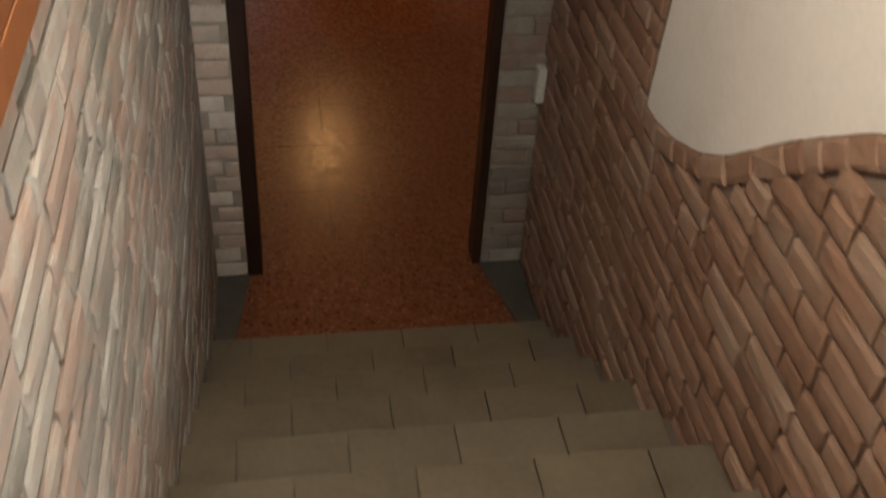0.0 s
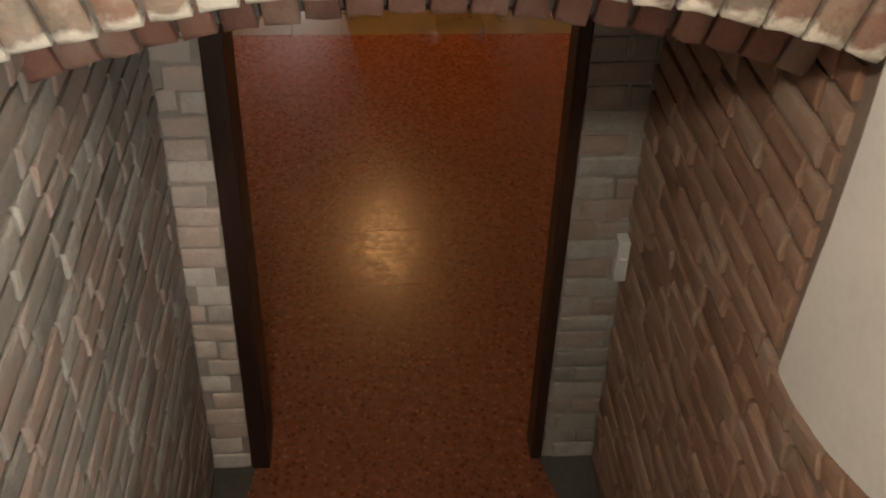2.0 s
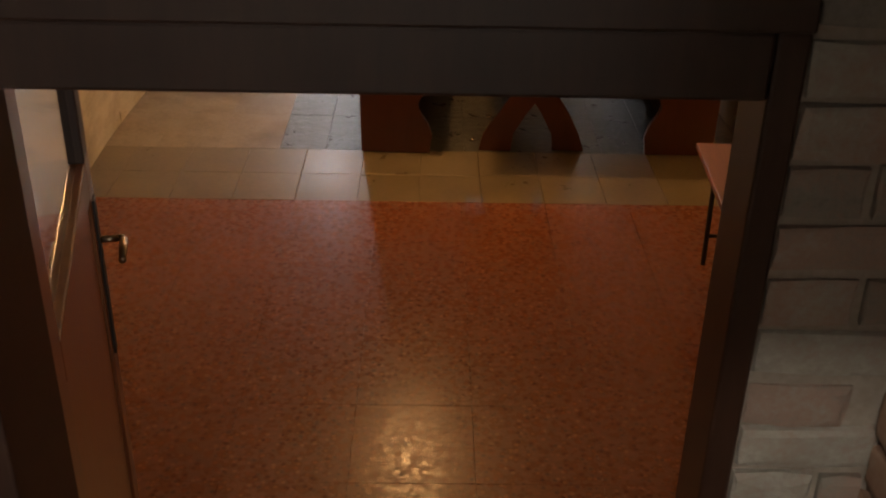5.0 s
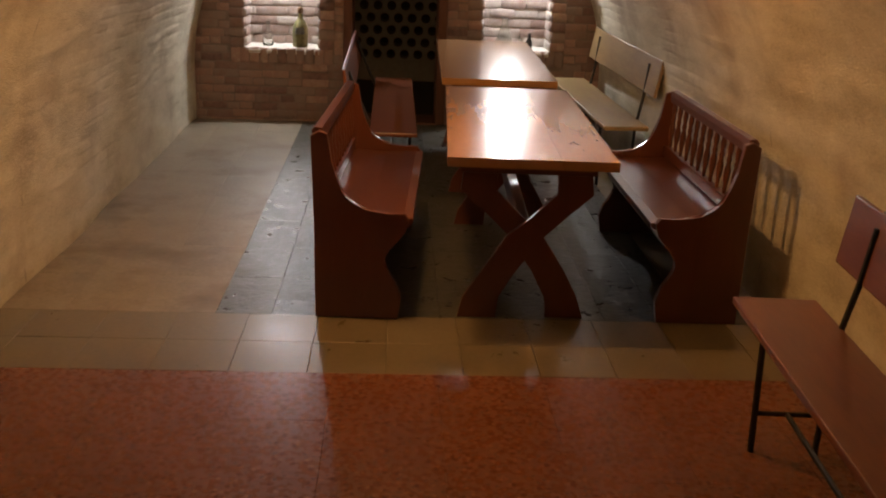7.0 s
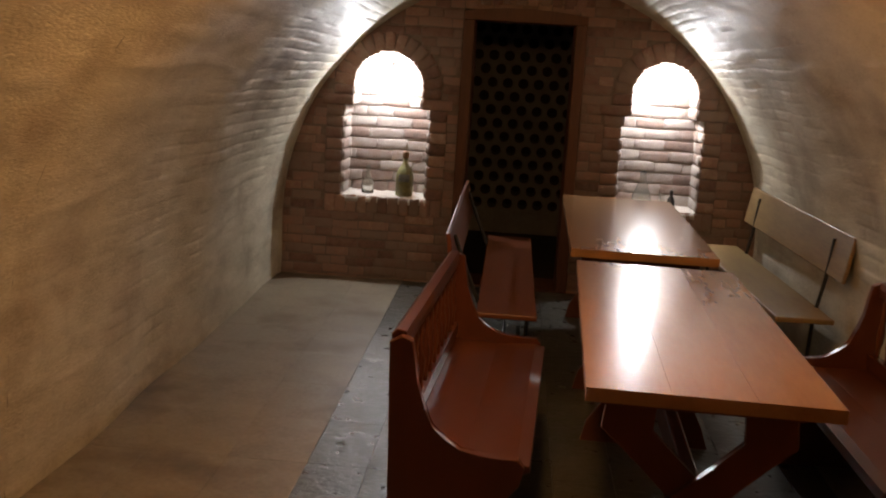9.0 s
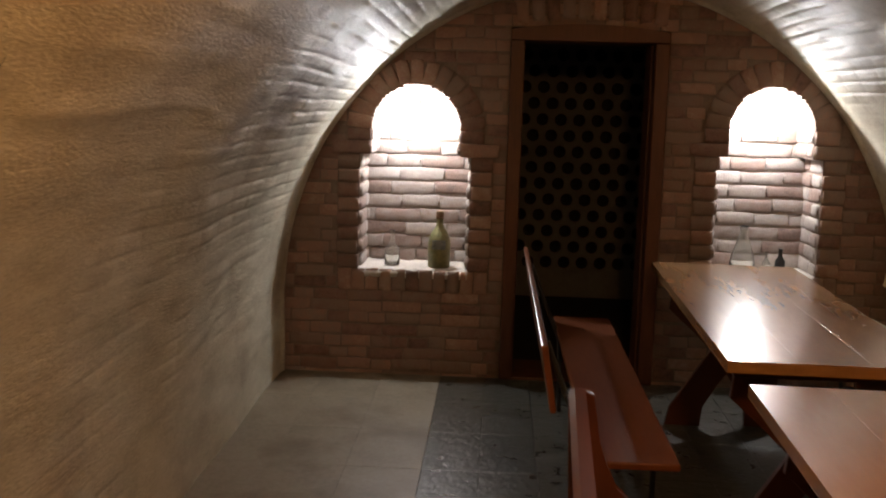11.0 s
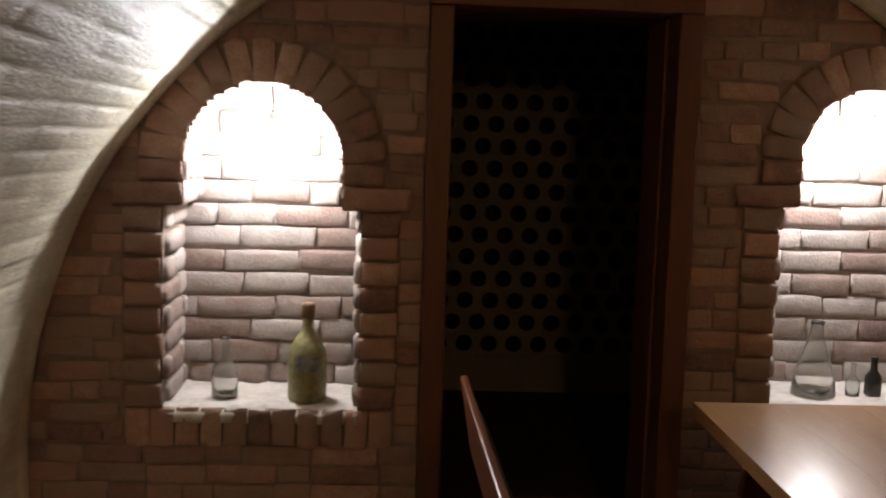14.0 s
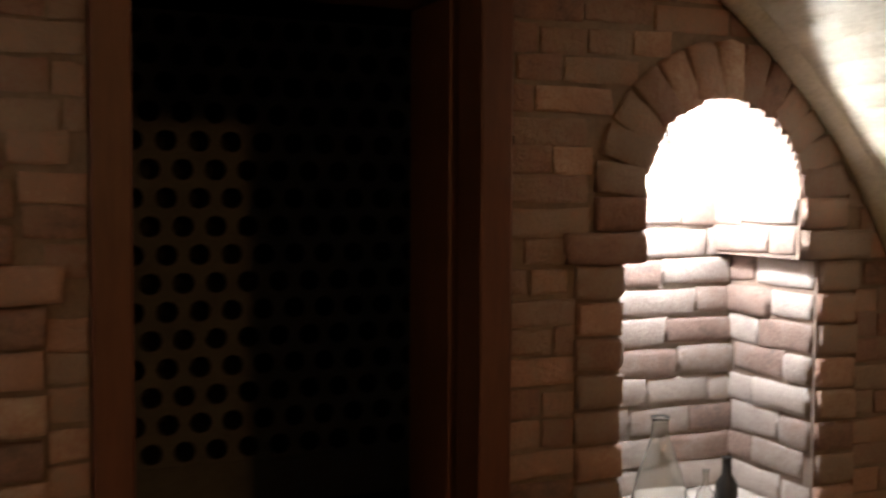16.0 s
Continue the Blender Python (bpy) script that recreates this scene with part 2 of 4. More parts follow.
M_GROUT = surface("dark_grout", [(0.081, 0.068, 0.054), (0.149, 0.121, 0.095)], scale=20, fine=90, rough=0.9, bump=0.3)
M_TERRAZZO = terrazzo("red_terrazzo", (0.265, 0.096, 0.046), [(0.36, 0.13, 0.06), (0.17, 0.054, 0.028), (0.40, 0.175, 0.085), (0.30, 0.098, 0.046), (0.14, 0.047, 0.026),
                      (0.40, 0.14, 0.062)], 50.0, 0.26)
M_LIGHT_TILE = surface("sandy_floor_tile", [(0.17, 0.138, 0.095), (0.265, 0.222, 0.16), (0.33, 0.285, 0.215)], scale=4.5, fine=50, rough=0.5, bump=0.2, spread=0.08,
                       patch=0.85, patch_colour=(0.10, 0.068, 0.042), patch_scale=2.3, world_space=True)
M_DARK_TILE = surface("slate_floor_tile", [(0.045, 0.043, 0.034), (0.07, 0.067, 0.054), (0.12, 0.115, 0.095)], scale=11, fine=34, rough=0.36, bump=0.9, bump_dist=0.009, spread=0.2, sheen_range=0.14)
M_BAND_TILE = surface("ochre_floor_tile", [(0.125, 0.098, 0.058), (0.17, 0.135, 0.082), (0.21, 0.17, 0.105)], scale=4, fine=50, rough=0.35, bump=0.1, spread=0.08)
M_BENCH = wood("red_brown_varnish_y", [(0.100, 0.029, 0.014), (0.116, 0.034, 0.017), (0.132, 0.041, 0.020)], along=1, rough=0.30)
M_BENCH_Z = wood("red_brown_varnish_z", [(0.104, 0.030, 0.015), (0.120, 0.036, 0.018), (0.136, 0.042, 0.021)], along=2, rough=0.30)
M_TABLE = wood("orange_brown_varnish", [(0.36, 0.18, 0.075), (0.42, 0.22, 0.094), (0.47, 0.255, 0.115)], along=1, rough=0.24, coat=0.4, scale=2.5)
M_SEAT = wood("plain_brown_seat_wood", [(0.15, 0.042, 0.018), (0.20, 0.062, 0.027), (0.26, 0.088, 0.04)], along=1, rough=0.35)
M_YELLOW = wood("faded_yellow_wood", [(0.20, 0.12, 0.05), (0.30, 0.20, 0.085), (0.35, 0.26, 0.11)], along=1, rough=0.45, coat=0.1)
M_FRAME = wood("dark_brown_paint_and_shade", [(0.018, 0.008, 0.005), (0.03, 0.013, 0.008), (0.045, 0.020, 0.011)], along=2, rough=0.45, coat=0.0)
M_DOORWOOD = wood("brown_door_wood", [(0.13, 0.045, 0.018), (0.20, 0.075, 0.03), (0.26, 0.105, 0.045)], along=2, rough=0.35)
M_OAKFRAME = wood("red_door_frame_wood", [(0.07, 0.022, 0.01), (0.12, 0.04, 0.018), (0.16, 0.058, 0.026)], along=2, rough=0.5, coat=0.0)
M_METAL = surface("black_painted_steel", [(0.012, 0.012, 0.012), (0.03, 0.028, 0.026)], scale=20, fine=80, rough=0.45, bump=0.1)
M_BRASS = surface("worn_steel_handle", [(0.25, 0.19, 0.12), (0.45, 0.36, 0.24)], scale=20, fine=80, rough=0.3, bump=0.05, metal=1.0)
M_WHITE = surface("white_plastic", [(0.62, 0.62, 0.60), (0.74, 0.74, 0.72)], scale=8, fine=60, rough=0.4, bump=0.05)
M_CLAY = surface("grey_clay_pipe_block", [(0.28, 0.27, 0.265), (0.34, 0.33, 0.325), (0.40, 0.39, 0.385)], scale=5, fine=50, rough=0.8, bump=0.3)
# near-black colour standing in for shade: unlit store and rack holes
M_DARK = surface("dark_store_shade", [(0.04, 0.035, 0.03), (0.08, 0.07, 0.06)], scale=4, fine=40, rough=0.9, bump=0.3)
M_BOTTLE = surface("dusty_green_bottle", [(0.10, 0.11, 0.05), (0.22, 0.21, 0.09), (0.34, 0.31, 0.15)], scale=14, fine=70, rough=0.4, bump=0.2)
M_LABEL = surface("worn_grey_label", [(0.10, 0.12, 0.12), (0.26, 0.28, 0.28), (0.34, 0.35, 0.34)], scale=30, fine=80, rough=0.7, bump=0.1)
M_CORK = surface("brown_cork", [(0.16, 0.09, 0.05), (0.28, 0.17, 0.09)], scale=40, fine=90, rough=0.8, bump=0.3)
M_GLASS = glass("clouded_glass", (0.90, 0.91, 0.89), 0.08, 0.95)
M_PANE = glass("window_glass", (0.9, 0.93, 0.9))
M_SILL = surface("whitewashed_sill", [(0.45, 0.40, 0.36), (0.62, 0.57, 0.52), (0.70, 0.66, 0.62)], scale=7, fine=40, rough=0.8, bump=0.6, bump_dist=0.006)

# ---- mesh helpers ----


def link_mesh(name, bm, mat, smooth=False):
    me = bpy.data.meshes.new(name)
    bm.normal_update()
    bm.to_mesh(me)
    bm.free()
    me.materials.append(mat)
    if smooth:
        for p in me.polygons:
            p.use_smooth = True
    return me


def part(name, bm, material, parent=None, label="", smooth=False, m=None):
    ob = new(name, link_mesh(name, bm, material, smooth))
    if parent is not None:
        ob.parent = parent
    if m is not None:
        ob.matrix_basis = m
    if label:
        tagged(ob, label)
    return ob


def thing(name, m, label, category, group="", kind=""):
    return_ob = new(name)
    return_ob.empty_display_size = 0.05
    return_ob.matrix_basis = m
    return tagged(return_ob, label, category, group, kind)


def add_box(bm, lo, hi, bevel=0.0):
    lo, hi = Vector(lo), Vector(hi)
    r = bmesh.ops.create_cube(bm, size=1.0, matrix=Matrix.Translation((lo + hi) / 2) @ Matrix.Diagonal((*(hi - lo), 1)))
    if bevel > 0:
        es = {e for v in r["verts"] for e in v.link_edges}
        bmesh.ops.bevel(bm, geom=list(es), offset=bevel, segments=2, profile=0.5, affect="EDGES")
    return bm


def box(lo, hi, bevel=0.0):
    return add_box(bmesh.new(), lo, hi, bevel)


def add_prism(bm, outline, axis, a, b, bevel=0.0):
    """A flat outline pushed along an axis from a to b. outline: pairs in the other two axes, in order."""
    def put(p, d):
        c = list(p)
        c.insert(axis, d)
        return bm.verts.new(c)
    v0 = [put(p, a) for p in outline]
    v1 = [put(p, b) for p in outline]
    f0 = bm.faces.new(v0)
    f1 = bm.faces.new(list(reversed(v1)))
    n = len(outline)
    for i in range(n):
        bm.faces.new((v0[i], v1[i], v1[(i + 1) % n], v0[(i + 1) % n]))
    if bevel > 0:
        es = list(f0.edges) + list(f1.edges)
        bmesh.ops.bevel(bm, geom=es, offset=bevel, segments=2, profile=0.5, affect="EDGES")
    bmesh.ops.recalc_face_normals(bm, faces=bm.faces)
    return bm


def prism(outline, axis, a, b, bevel=0.0):
    return add_prism(bmesh.new(), outline, axis, a, b, bevel)


def add_lathe(bm, profile, seg=16, centre=(0, 0, 0)):
    """profile: (radius, height) from the bottom up."""
    rings = []
    c = Vector(centre)
    for r, z in profile:
        rings.append([bm.verts.new(c + Vector((r * math.cos(2 * math.pi * k / seg), r * math.sin(2 * math.pi * k / seg), z))) for k in range(seg)])
    for a, b in zip(rings, rings[1:]):
        for k in range(seg):
            bm.faces.new((a[k], a[(k + 1) % seg], b[(k + 1) % seg], b[k]))
    bm.faces.new(list(reversed(rings[0])))
    bm.faces.new(rings[-1])
    return bm


def lathe(profile, seg=16, centre=(0, 0, 0)):
    return add_lathe(bmesh.new(), profile, seg, centre)


def add_tube(bm, points, r, seg=8):
    pts = [Vector(p) for p in points]
    rings = []
    for i, p in enumerate(pts):
        d = (pts[min(i + 1, len(pts) - 1)] - pts[max(i - 1, 0)]).normalized()
        u = d.orthogonal().normalized() if abs(d.z) < 0.9 else d.cross(Vector((0, 1, 0))).normalized()
        w = d.cross(u)
        rings.append([bm.verts.new(p + r * (math.cos(2 * math.pi * k / seg) * u + math.sin(2 * math.pi * k / seg) * w)) for k in range(seg)])
    for a, b in zip(rings, rings[1:]):
        best = min(range(seg), key=lambda s: sum((a[k].co - b[(k + s) % seg].co).length for k in range(seg)))
        for k in range(seg):
            bm.faces.new((a[k], a[(k + 1) % seg], b[(k + 1 + best) % seg], b[(k + best) % seg]))
    bm.faces.new(rings[0])
    bm.faces.new(rings[-1])
    bmesh.ops.recalc_face_normals(bm, faces=bm.faces)
    return bm


def tube(points, r, seg=8):
    return add_tube(bmesh.new(), points, r, seg)


def structure(name, bm, mat, label, category, smooth=False):
    return tagged(part(name, bm, mat, smooth=smooth), label, category, kind="structure")


# ---- bricks: a unit brick is 1 x 1 across and 1 deep, its face at z = 1 ----
rng = random.Random(7)


def brick_shape(rough, e=0.10):
    """Vertices and faces of a worn brick in a unit cell, face up."""
    vs, fs = [], []
    ring = [(-0.5, -0.5), (0, -0.5), (0.5, -0.5), (0.5, 0), (0.5, 0.5), (0, 0.5), (-0.5, 0.5), (-0.5, 0)]
    ex, ey = e * 0.45, e * 1.6
    levels = [(1.0, 0.0), (1.0, 0.72), (0.0, 1.0)]
    for k, (full, z) in enumerate(levels):
        for x, y in ring:
            jx, jy = rng.uniform(-1, 1) * rough * 0.35, rng.uniform(-1, 1) * rough
            if k == 2:
                vs.append((x * (1 - 2 * ex) + jx * 0.6, y * (1 - 2 * ey) + jy * 0.6, z + rng.uniform(-1, 0.6) * rough * 2.2))
            else:
                vs.append((x + jx * (k > 0), y + jy * (k > 0), z))
    for k in range(2):
        for i in range(8):
            a, b = k * 8 + i, k * 8 + (i + 1) % 8
            fs.append((a, b, b + 8, a + 8))
    vs.append((rng.uniform(-0.1, 0.1), rng.uniform(-0.1, 0.1), 1.0 + rng.uniform(-0.5, 1) * rough * 2))
    for i in range(8):
        fs.append((16 + i, 16 + (i + 1) % 8, 24))
    return vs, fs


SHAPES = [brick_shape(0.06, 0.11) for _ in range(14)]
SMOOTHER = [brick_shape(0.026, 0.07) for _ in range(10)]
BRICK_MESHES = {}


def brick_mesh(mat, k, shapes):
    key = (mat.name, k, len(shapes))
    if key not in BRICK_MESHES:
        me = bpy.data.meshes.new("brick")
        me.from_pydata(shapes[k][0], [], shapes[k][1])
        me.materials.append(mat)
        for f in me.polygons:
            f.use_smooth = mat not in (M_BRICK_L, M_BRICK_R)
        BRICK_MESHES[key] = me
    return BRICK_MESHES[key]


def cell_matrix(origin, u, v, cu, cv, length, height, depth, turn=0.0, base=0.0):
    n = u.cross(v)
    c = math.cos(turn)
    s = math.sin(turn)
    uu, vv = u * c + v * s, v * c - u * s
    m = Matrix(((*(uu * length), 0), (*(vv * height), 0), (*(n * depth), 0), (0, 0, 0, 1))).transposed()
    m.translation = origin + u * cu + v * cv + n * base
    return m


def lay(parent, mats, mat, near=None, name="brick", limit=300, shapes=None):
    """Bricks at the given matrices: those nearest a place as objects of their own, the rest joined into one part."""
    shapes = shapes or SHAPES
    if near is not None and len(mats) > limit:
        mats = sorted(mats, key=lambda m: (m.translation - Vector(near)).length)
    for m in mats[:limit]:
        ob = new(name, brick_mesh(mat, rng.randrange(len(shapes)), shapes))
        ob.parent = parent
        ob.matrix_basis = m
    rest = mats[limit:]
    if rest:
        vs, fs = [], []
        for m in rest:
            sv, sf = shapes[rng.randrange(len(shapes))]
            n0 = len(vs)
            vs += [tuple(m @ Vector(p)) for p in sv]
            fs += [tuple(i + n0 for i in face) for face in sf]
        me = bpy.data.meshes.new(name)
        me.from_pydata(vs, [], fs)
        me.materials.append(mat)
        for f in me.polygons:
            f.use_smooth = mat not in (M_BRICK_L, M_BRICK_R)
        ob = new("far_bricks", me)
        ob.parent = parent
        tagged(ob, kind="stuff")


def courses(origin, u, v, v0, v1, spans, length=0.25, height=0.065, joint=0.012, depth=0.02, wobble=0.006, header=0.0):
    """Matrices of running-bond bricks. spans(v): the open stretches of a course, as pairs."""
    out = []
    pitch = height + joint
    rows = max(1, round((v1 - v0) / pitch))
    pitch = (v1 - v0) / rows
    for r in range(rows):
        vm = v0 + pitch * (r + 0.5)
        shift = (0.5 if r % 2 else 0.0) * (length + joint) + rng.uniform(-0.04, 0.04)
        for a, b in spans(vm):
            p = a - shift
            while p < b:
                ln = length * (0.5 if rng.random() < header else 1.0) * rng.uniform(0.78, 1.1)
                s, e = max(a, p), min(b, p + ln)
                p += ln + joint
                if e - s > 0.035:
                    out.append(cell_matrix(origin, u, v, (s + e) / 2, vm + rng.uniform(-wobble, wobble), e - s, (pitch - joint) * rng.uniform(0.92, 1.06),
                                           depth * rng.uniform(0.75, 1.25), rng.uniform(-0.012, 0.012)))
    return out


# ---- the large structure ----
X, Y, Z = Vector((1, 0, 0)), Vector((0, 1, 0)), Vector((0, 0, 1))
DOOR_L, DOOR_R, DOOR_H = -0.545, 0.513, 1.875   # opening in the door wall
CEIL = 4.15


def wall_slab(name, pieces, mat, label):
    bm = bmesh.new()
    for lo, hi in pieces:
        add_box(bm, lo, hi)
    return structure(name, bm, mat, label, "wall")


ground = structure("floor_base", box((-3, -5.6, -0.30), (3.4, 13.2, -0.03)), M_GROUT, "dark screed under the cellar floor tiles", "floor")
wall_left = wall_slab("wall_stair_left", [((X_L - 0.25, -3.2, -0.03), (X_L - 0.012, -0.001, CEIL))], M_MORTAR, "cement washed brick wall beside the stairs")
wall_right = wall_slab("wall_stair_right", [((X_R + 0.012, -3.45, -0.03), (X_R + 0.25, -0.001, CEIL))], M_MORTAR_E, "red brown brick wall with a wavy plaster field")
wall_door = wall_slab("wall_door", [((-2.6, 0.0, -0.03), (DOOR_L, 0.2, 2.75)), ((DOOR_R, 0.0, -0.03), (3.0, 0.2, 2.75)),
                                    ((DOOR_L, 0.0, DOOR_H), (DOOR_R, 0.2, 2.75)), ((X_L - 0.25, 0.0, 2.75), (X_R + 0.25, 0.2, CEIL))],
                      M_MORTAR, "brick wall around the cellar door")
WIN = (0.85, 1.75, 1.95, 2.85)       # window of the landing: x and z
upper_wall_back = wall_slab("wall_upper_back", [((-3.0, -5.5, Z_TOP), (WIN[0], -5.2, CEIL)), ((WIN[1], -5.5, Z_TOP), (2.4, -5.2, CEIL)),
                                                ((WIN[0], -5.5, Z_TOP), (WIN[1], -5.2, WIN[2])), ((WIN[0], -5.5, WIN[3]), (WIN[1], -5.2, CEIL))],
                            M_PLAIN, "pale plaster wall of the upper landing")
upper_wall_side = wall_slab("wall_upper_side", [((-3.0, -5.2, Z_TOP), (-2.8, -3.2, CEIL)), ((-3.0, -3.2, Z_TOP), (X_L - 0.25, -3.0, CEIL)),
                                                ((2.2, -5.2, Z_TOP), (2.4, -3.25, CEIL)), ((X_R + 0.251, -3.45, Z_TOP), (2.2, -3.25, CEIL))], M_PLAIN,
                            "pale plaster wall of the upper landing")
window_light = bpy.data.lights.new("window_daylight", "AREA")
window_light.shape = "RECTANGLE"
window_light.size, window_light.size_y = WIN[1] - WIN[0], WIN[3] - WIN[2]
window_light.energy = WINDOW_POWER
window_light.color = (1.0, 0.95, 0.87)
new("window_daylight", window_light).matrix_basis = look(((WIN[0] + WIN[1]) / 2, -5.3, (WIN[2] + WIN[3]) / 2), ((WIN[0] + WIN[1]) / 2, 0, (WIN[2] + WIN[3]) / 2))
upper_floor = structure("floor_upper", box((-3.0, -5.5, Z_TOP - 0.25), (X_R + 0.011, NOSE_Y - GOING * (STEPS - 1) - 0.02, Z_TOP - 0.012)), M_GROUT,
                        "tiled floor of the upper landing", "floor")
structure("floor_side_room", box((X_R + 0.012, -5.5, Z_TOP - 0.25), (2.4, -3.451, Z_TOP - 0.002)), M_STEP, "tiled floor beside the landing window", "floor")
upper_ceiling = structure("ceiling_upper", box((-3.0, -5.5, CEIL), (2.4, 0.2, CEIL + 0.15)), M_PLAIN, "pale plaster ceiling above the stairs", "ceiling")

# end wall with two niches and a doorway
# axis, sill height, half-width below and in the arch, shoulder and top of each niche
NICHES = [(-0.875, 0.642, 0.305, 0.243, 1.275, 1.662), (1.04, 0.68, 0.284, 0.226, 1.322, 1.70)]
EDOOR = (-0.30, 0.395, 1.91)                 # clear opening
EFRAME = 0.075
N_DEPTH = 0.33


def niche_half(z, niche):
    """Half-width of a niche's opening at height z, 0 where it is closed."""
    c, sill, half, arch_half, shoulder, top = niche
    if z < sill or z > top:
        return 0.0
    if z < shoulder:
        return half
    spring = top - arch_half
    if z < spring:
        return arch_half
    return math.sqrt(max(0.0, arch_half ** 2 - (z - spring) ** 2))


def end_spans(z, grow=0.0, lo=-1.8, hi=2.0):
    """Solid stretches of the end wall at height z."""
    gaps = []
    for niche in NICHES:
        c, h = niche[0], niche_half(z, niche)
        if h > 0:
            gaps.append((c - h - grow, c + h + grow))
    if z < EDOOR[2] + EFRAME + grow:
        gaps.append((EDOOR[0] - EFRAME - grow, EDOOR[1] + EFRAME + grow))
    out, p = [], lo
    for a, b in sorted(gaps):
        if a > p:
            out.append((p, a))
        p = max(p, b)
    if hi > p:
        out.append((p, hi))
    return out


def end_wall_core():
    bm = bmesh.new()
    zs = [-0.03]
    step = 0.02
    z = 0.0
    while z < 2.35:
        zs.append(round(z + step, 3))
        z += step
    runs = []
    for a, b in zip(zs, zs[1:]):
        sp = tuple((round(p, 4), round(q, 4)) for p, q in end_spans((a + b) / 2, lo=-2.3, hi=2.6))
        if runs and runs[-1][2] == sp:
            runs[-1][1] = b
        else:
            runs.append([a, b, sp])
    for a, b, sp in runs:
        for p, q in sp:
            add_box(bm, (p, Y_END, a), (q, Y_END + 0.43, b))
    return bm


end_wall = structure("wall_end", end_wall_core(), M_MORTAR_E, "dark red brick end wall with two lit niches", "wall")
niche_backs = []
for c, sill, half, arch_half, shoulder, top in NICHES:
    nb = structure("niche_back", box((c - 0.34, Y_END + N_DEPTH, sill - 0.05), (c + 0.34, Y_END + 0.428, top + 0.03)), M_LIME, "mortar back of a lit wall niche", "niche")
    niche_backs.append(nb)

# the dark room beyond the doorway, its shade put into near-black surfaces
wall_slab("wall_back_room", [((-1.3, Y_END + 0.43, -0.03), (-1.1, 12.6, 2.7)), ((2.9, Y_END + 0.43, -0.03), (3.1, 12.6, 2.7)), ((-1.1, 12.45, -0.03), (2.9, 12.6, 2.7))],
          M_DARK, "shade-dark wall of the unlit bottle store")
structure("ceiling_back_room", box((-1.3, Y_END + 0.43, 2.5), (3.1, 12.6, 2.7)), M_DARK, "shade-dark ceiling of the unlit bottle store", "ceiling")
structure("floor_back_room", box((-1.1, Y_END, -0.03), (2.9, 12.45, -0.004)), M_DARK, "shade-dark floor of the unlit bottle store", "floor")


def vault_mesh():
    """The whitewashed vault: brick relief laid round the curve, one sheet with shallow joints."""
    vs, fs = [], []
    y0, y1 = 0.2, Y_END - 0.001
    r = 1.95
    arc = 1.0 + math.pi * r
    n_s = round(arc / 0.077)
    ly = 0.262
    rnd = random.Random(3)

    def point(y, s, d):
        p, n = vault_point(min(max(y, y0), y1), min(max(s, 0), 1))
        w = noise.noise(Vector((p.x * 1.3, p.y * 1.3, p.z * 1.3))) * 0.028 + noise.noise(Vector((p.x * 9, p.y * 1.6, p.z * 9))) * 0.006 + noise.noise(Vector((p.x * 22, p.y * 5, p.z * 22))) * 0.0012
        edge = min(1.0, (y1 - y) / 0.5) if y > y1 - 0.5 else 1.0
        return p + n * (d + w * edge)

    # thickly limed stretch: one soft sheet with long faint ridges
    y_soft = 4.4
    ny, ns = 60, 250
    for i in range(ny + 1):
        yy = y0 + (y_soft - y0) * i / ny
        for k in range(ns + 1):
            ridge = max(0.0, noise.noise(Vector((k / ns * arc * 11, yy * 1.9, 7.0))) - 0.12)
            vs.append(tuple(point(yy, k / ns, 0.011 * ridge * min(1.0, (y_soft - yy) / 0.3))))
    for i in range(ny):
        for k in range(ns):
            q = i * (ns + 1) + k
            fs.append((q, q + ns + 1, q + ns + 2, q + 1))
    # bricks showing through the limewash: soft joints, deeper where it is worn
    n0 = len(vs)
    ny2 = 200
    offs = (0.0, 0.10, 0.3, 0.7, 0.90)
    shifts = [rnd.uniform(0, ly) for _ in range(n_s + 1)]
    depths = [[rnd.uniform(-1, 1) for _ in range(40)] for _ in range(n_s + 1)]
    cols = [(k + o) / n_s for k in range(n_s) for o in offs] + [1.0]
    for i in range(ny2 + 1):
        yy = y_soft + (y1 - y_soft) * i / ny2
        far = min(1.0, (yy - y_soft) / 2.2)
        for q, ss in enumerate(cols):
            k = min(q // 5, n_s - 1)
            q5 = q % 5
            along = (yy + shifts[k]) / ly
            head = abs(along - round(along)) * ly
            wear = max(0.0, 1.1 * min(1.0, max(0.0, (yy - 5.4) / 2.0)) * max(0.0, math.sin(math.pi * ss) - 0.35) + 0.6 * noise.noise(Vector((yy * 0.8, ss * 8.0, 4.0))) + 0.8 * noise.noise(Vector((yy * 3.0, ss * 26.0, 9.0))))
            joint = 1.0 if q5 == 0 else 0.22 * (q5 in (1, 4))
            joint = max(joint, 1.0 - min(1.0, head / 0.022))
            ridge = max(0.0, noise.noise(Vector((ss * arc * 11, yy * 1.9, 7.0))) - 0.20)
            d = far * wear * (0.0035 * depths[k][int(along) % 40] * (1 - joint) - 0.008 * joint) + 0.013 * ridge + 0.006 * far
            vs.append(tuple(point(yy, ss, d)))
    w = len(cols)
    for i in range(ny2):
        for k in range(w - 1):
            q = n0 + i * w + k
            fs.append((q, q + w, q + w + 1, q + 1))
    me = bpy.data.meshes.new("ceiling_vault")
    me.from_pydata(vs, [], fs)
    for f in me.polygons:
        f.use_smooth = True
    me.materials.append(M_VAULT)
    return me


vault = tagged(new("ceiling_vault", vault_mesh()), "whitewashed brick barrel vault, stained and uneven", "ceiling", kind="structure")


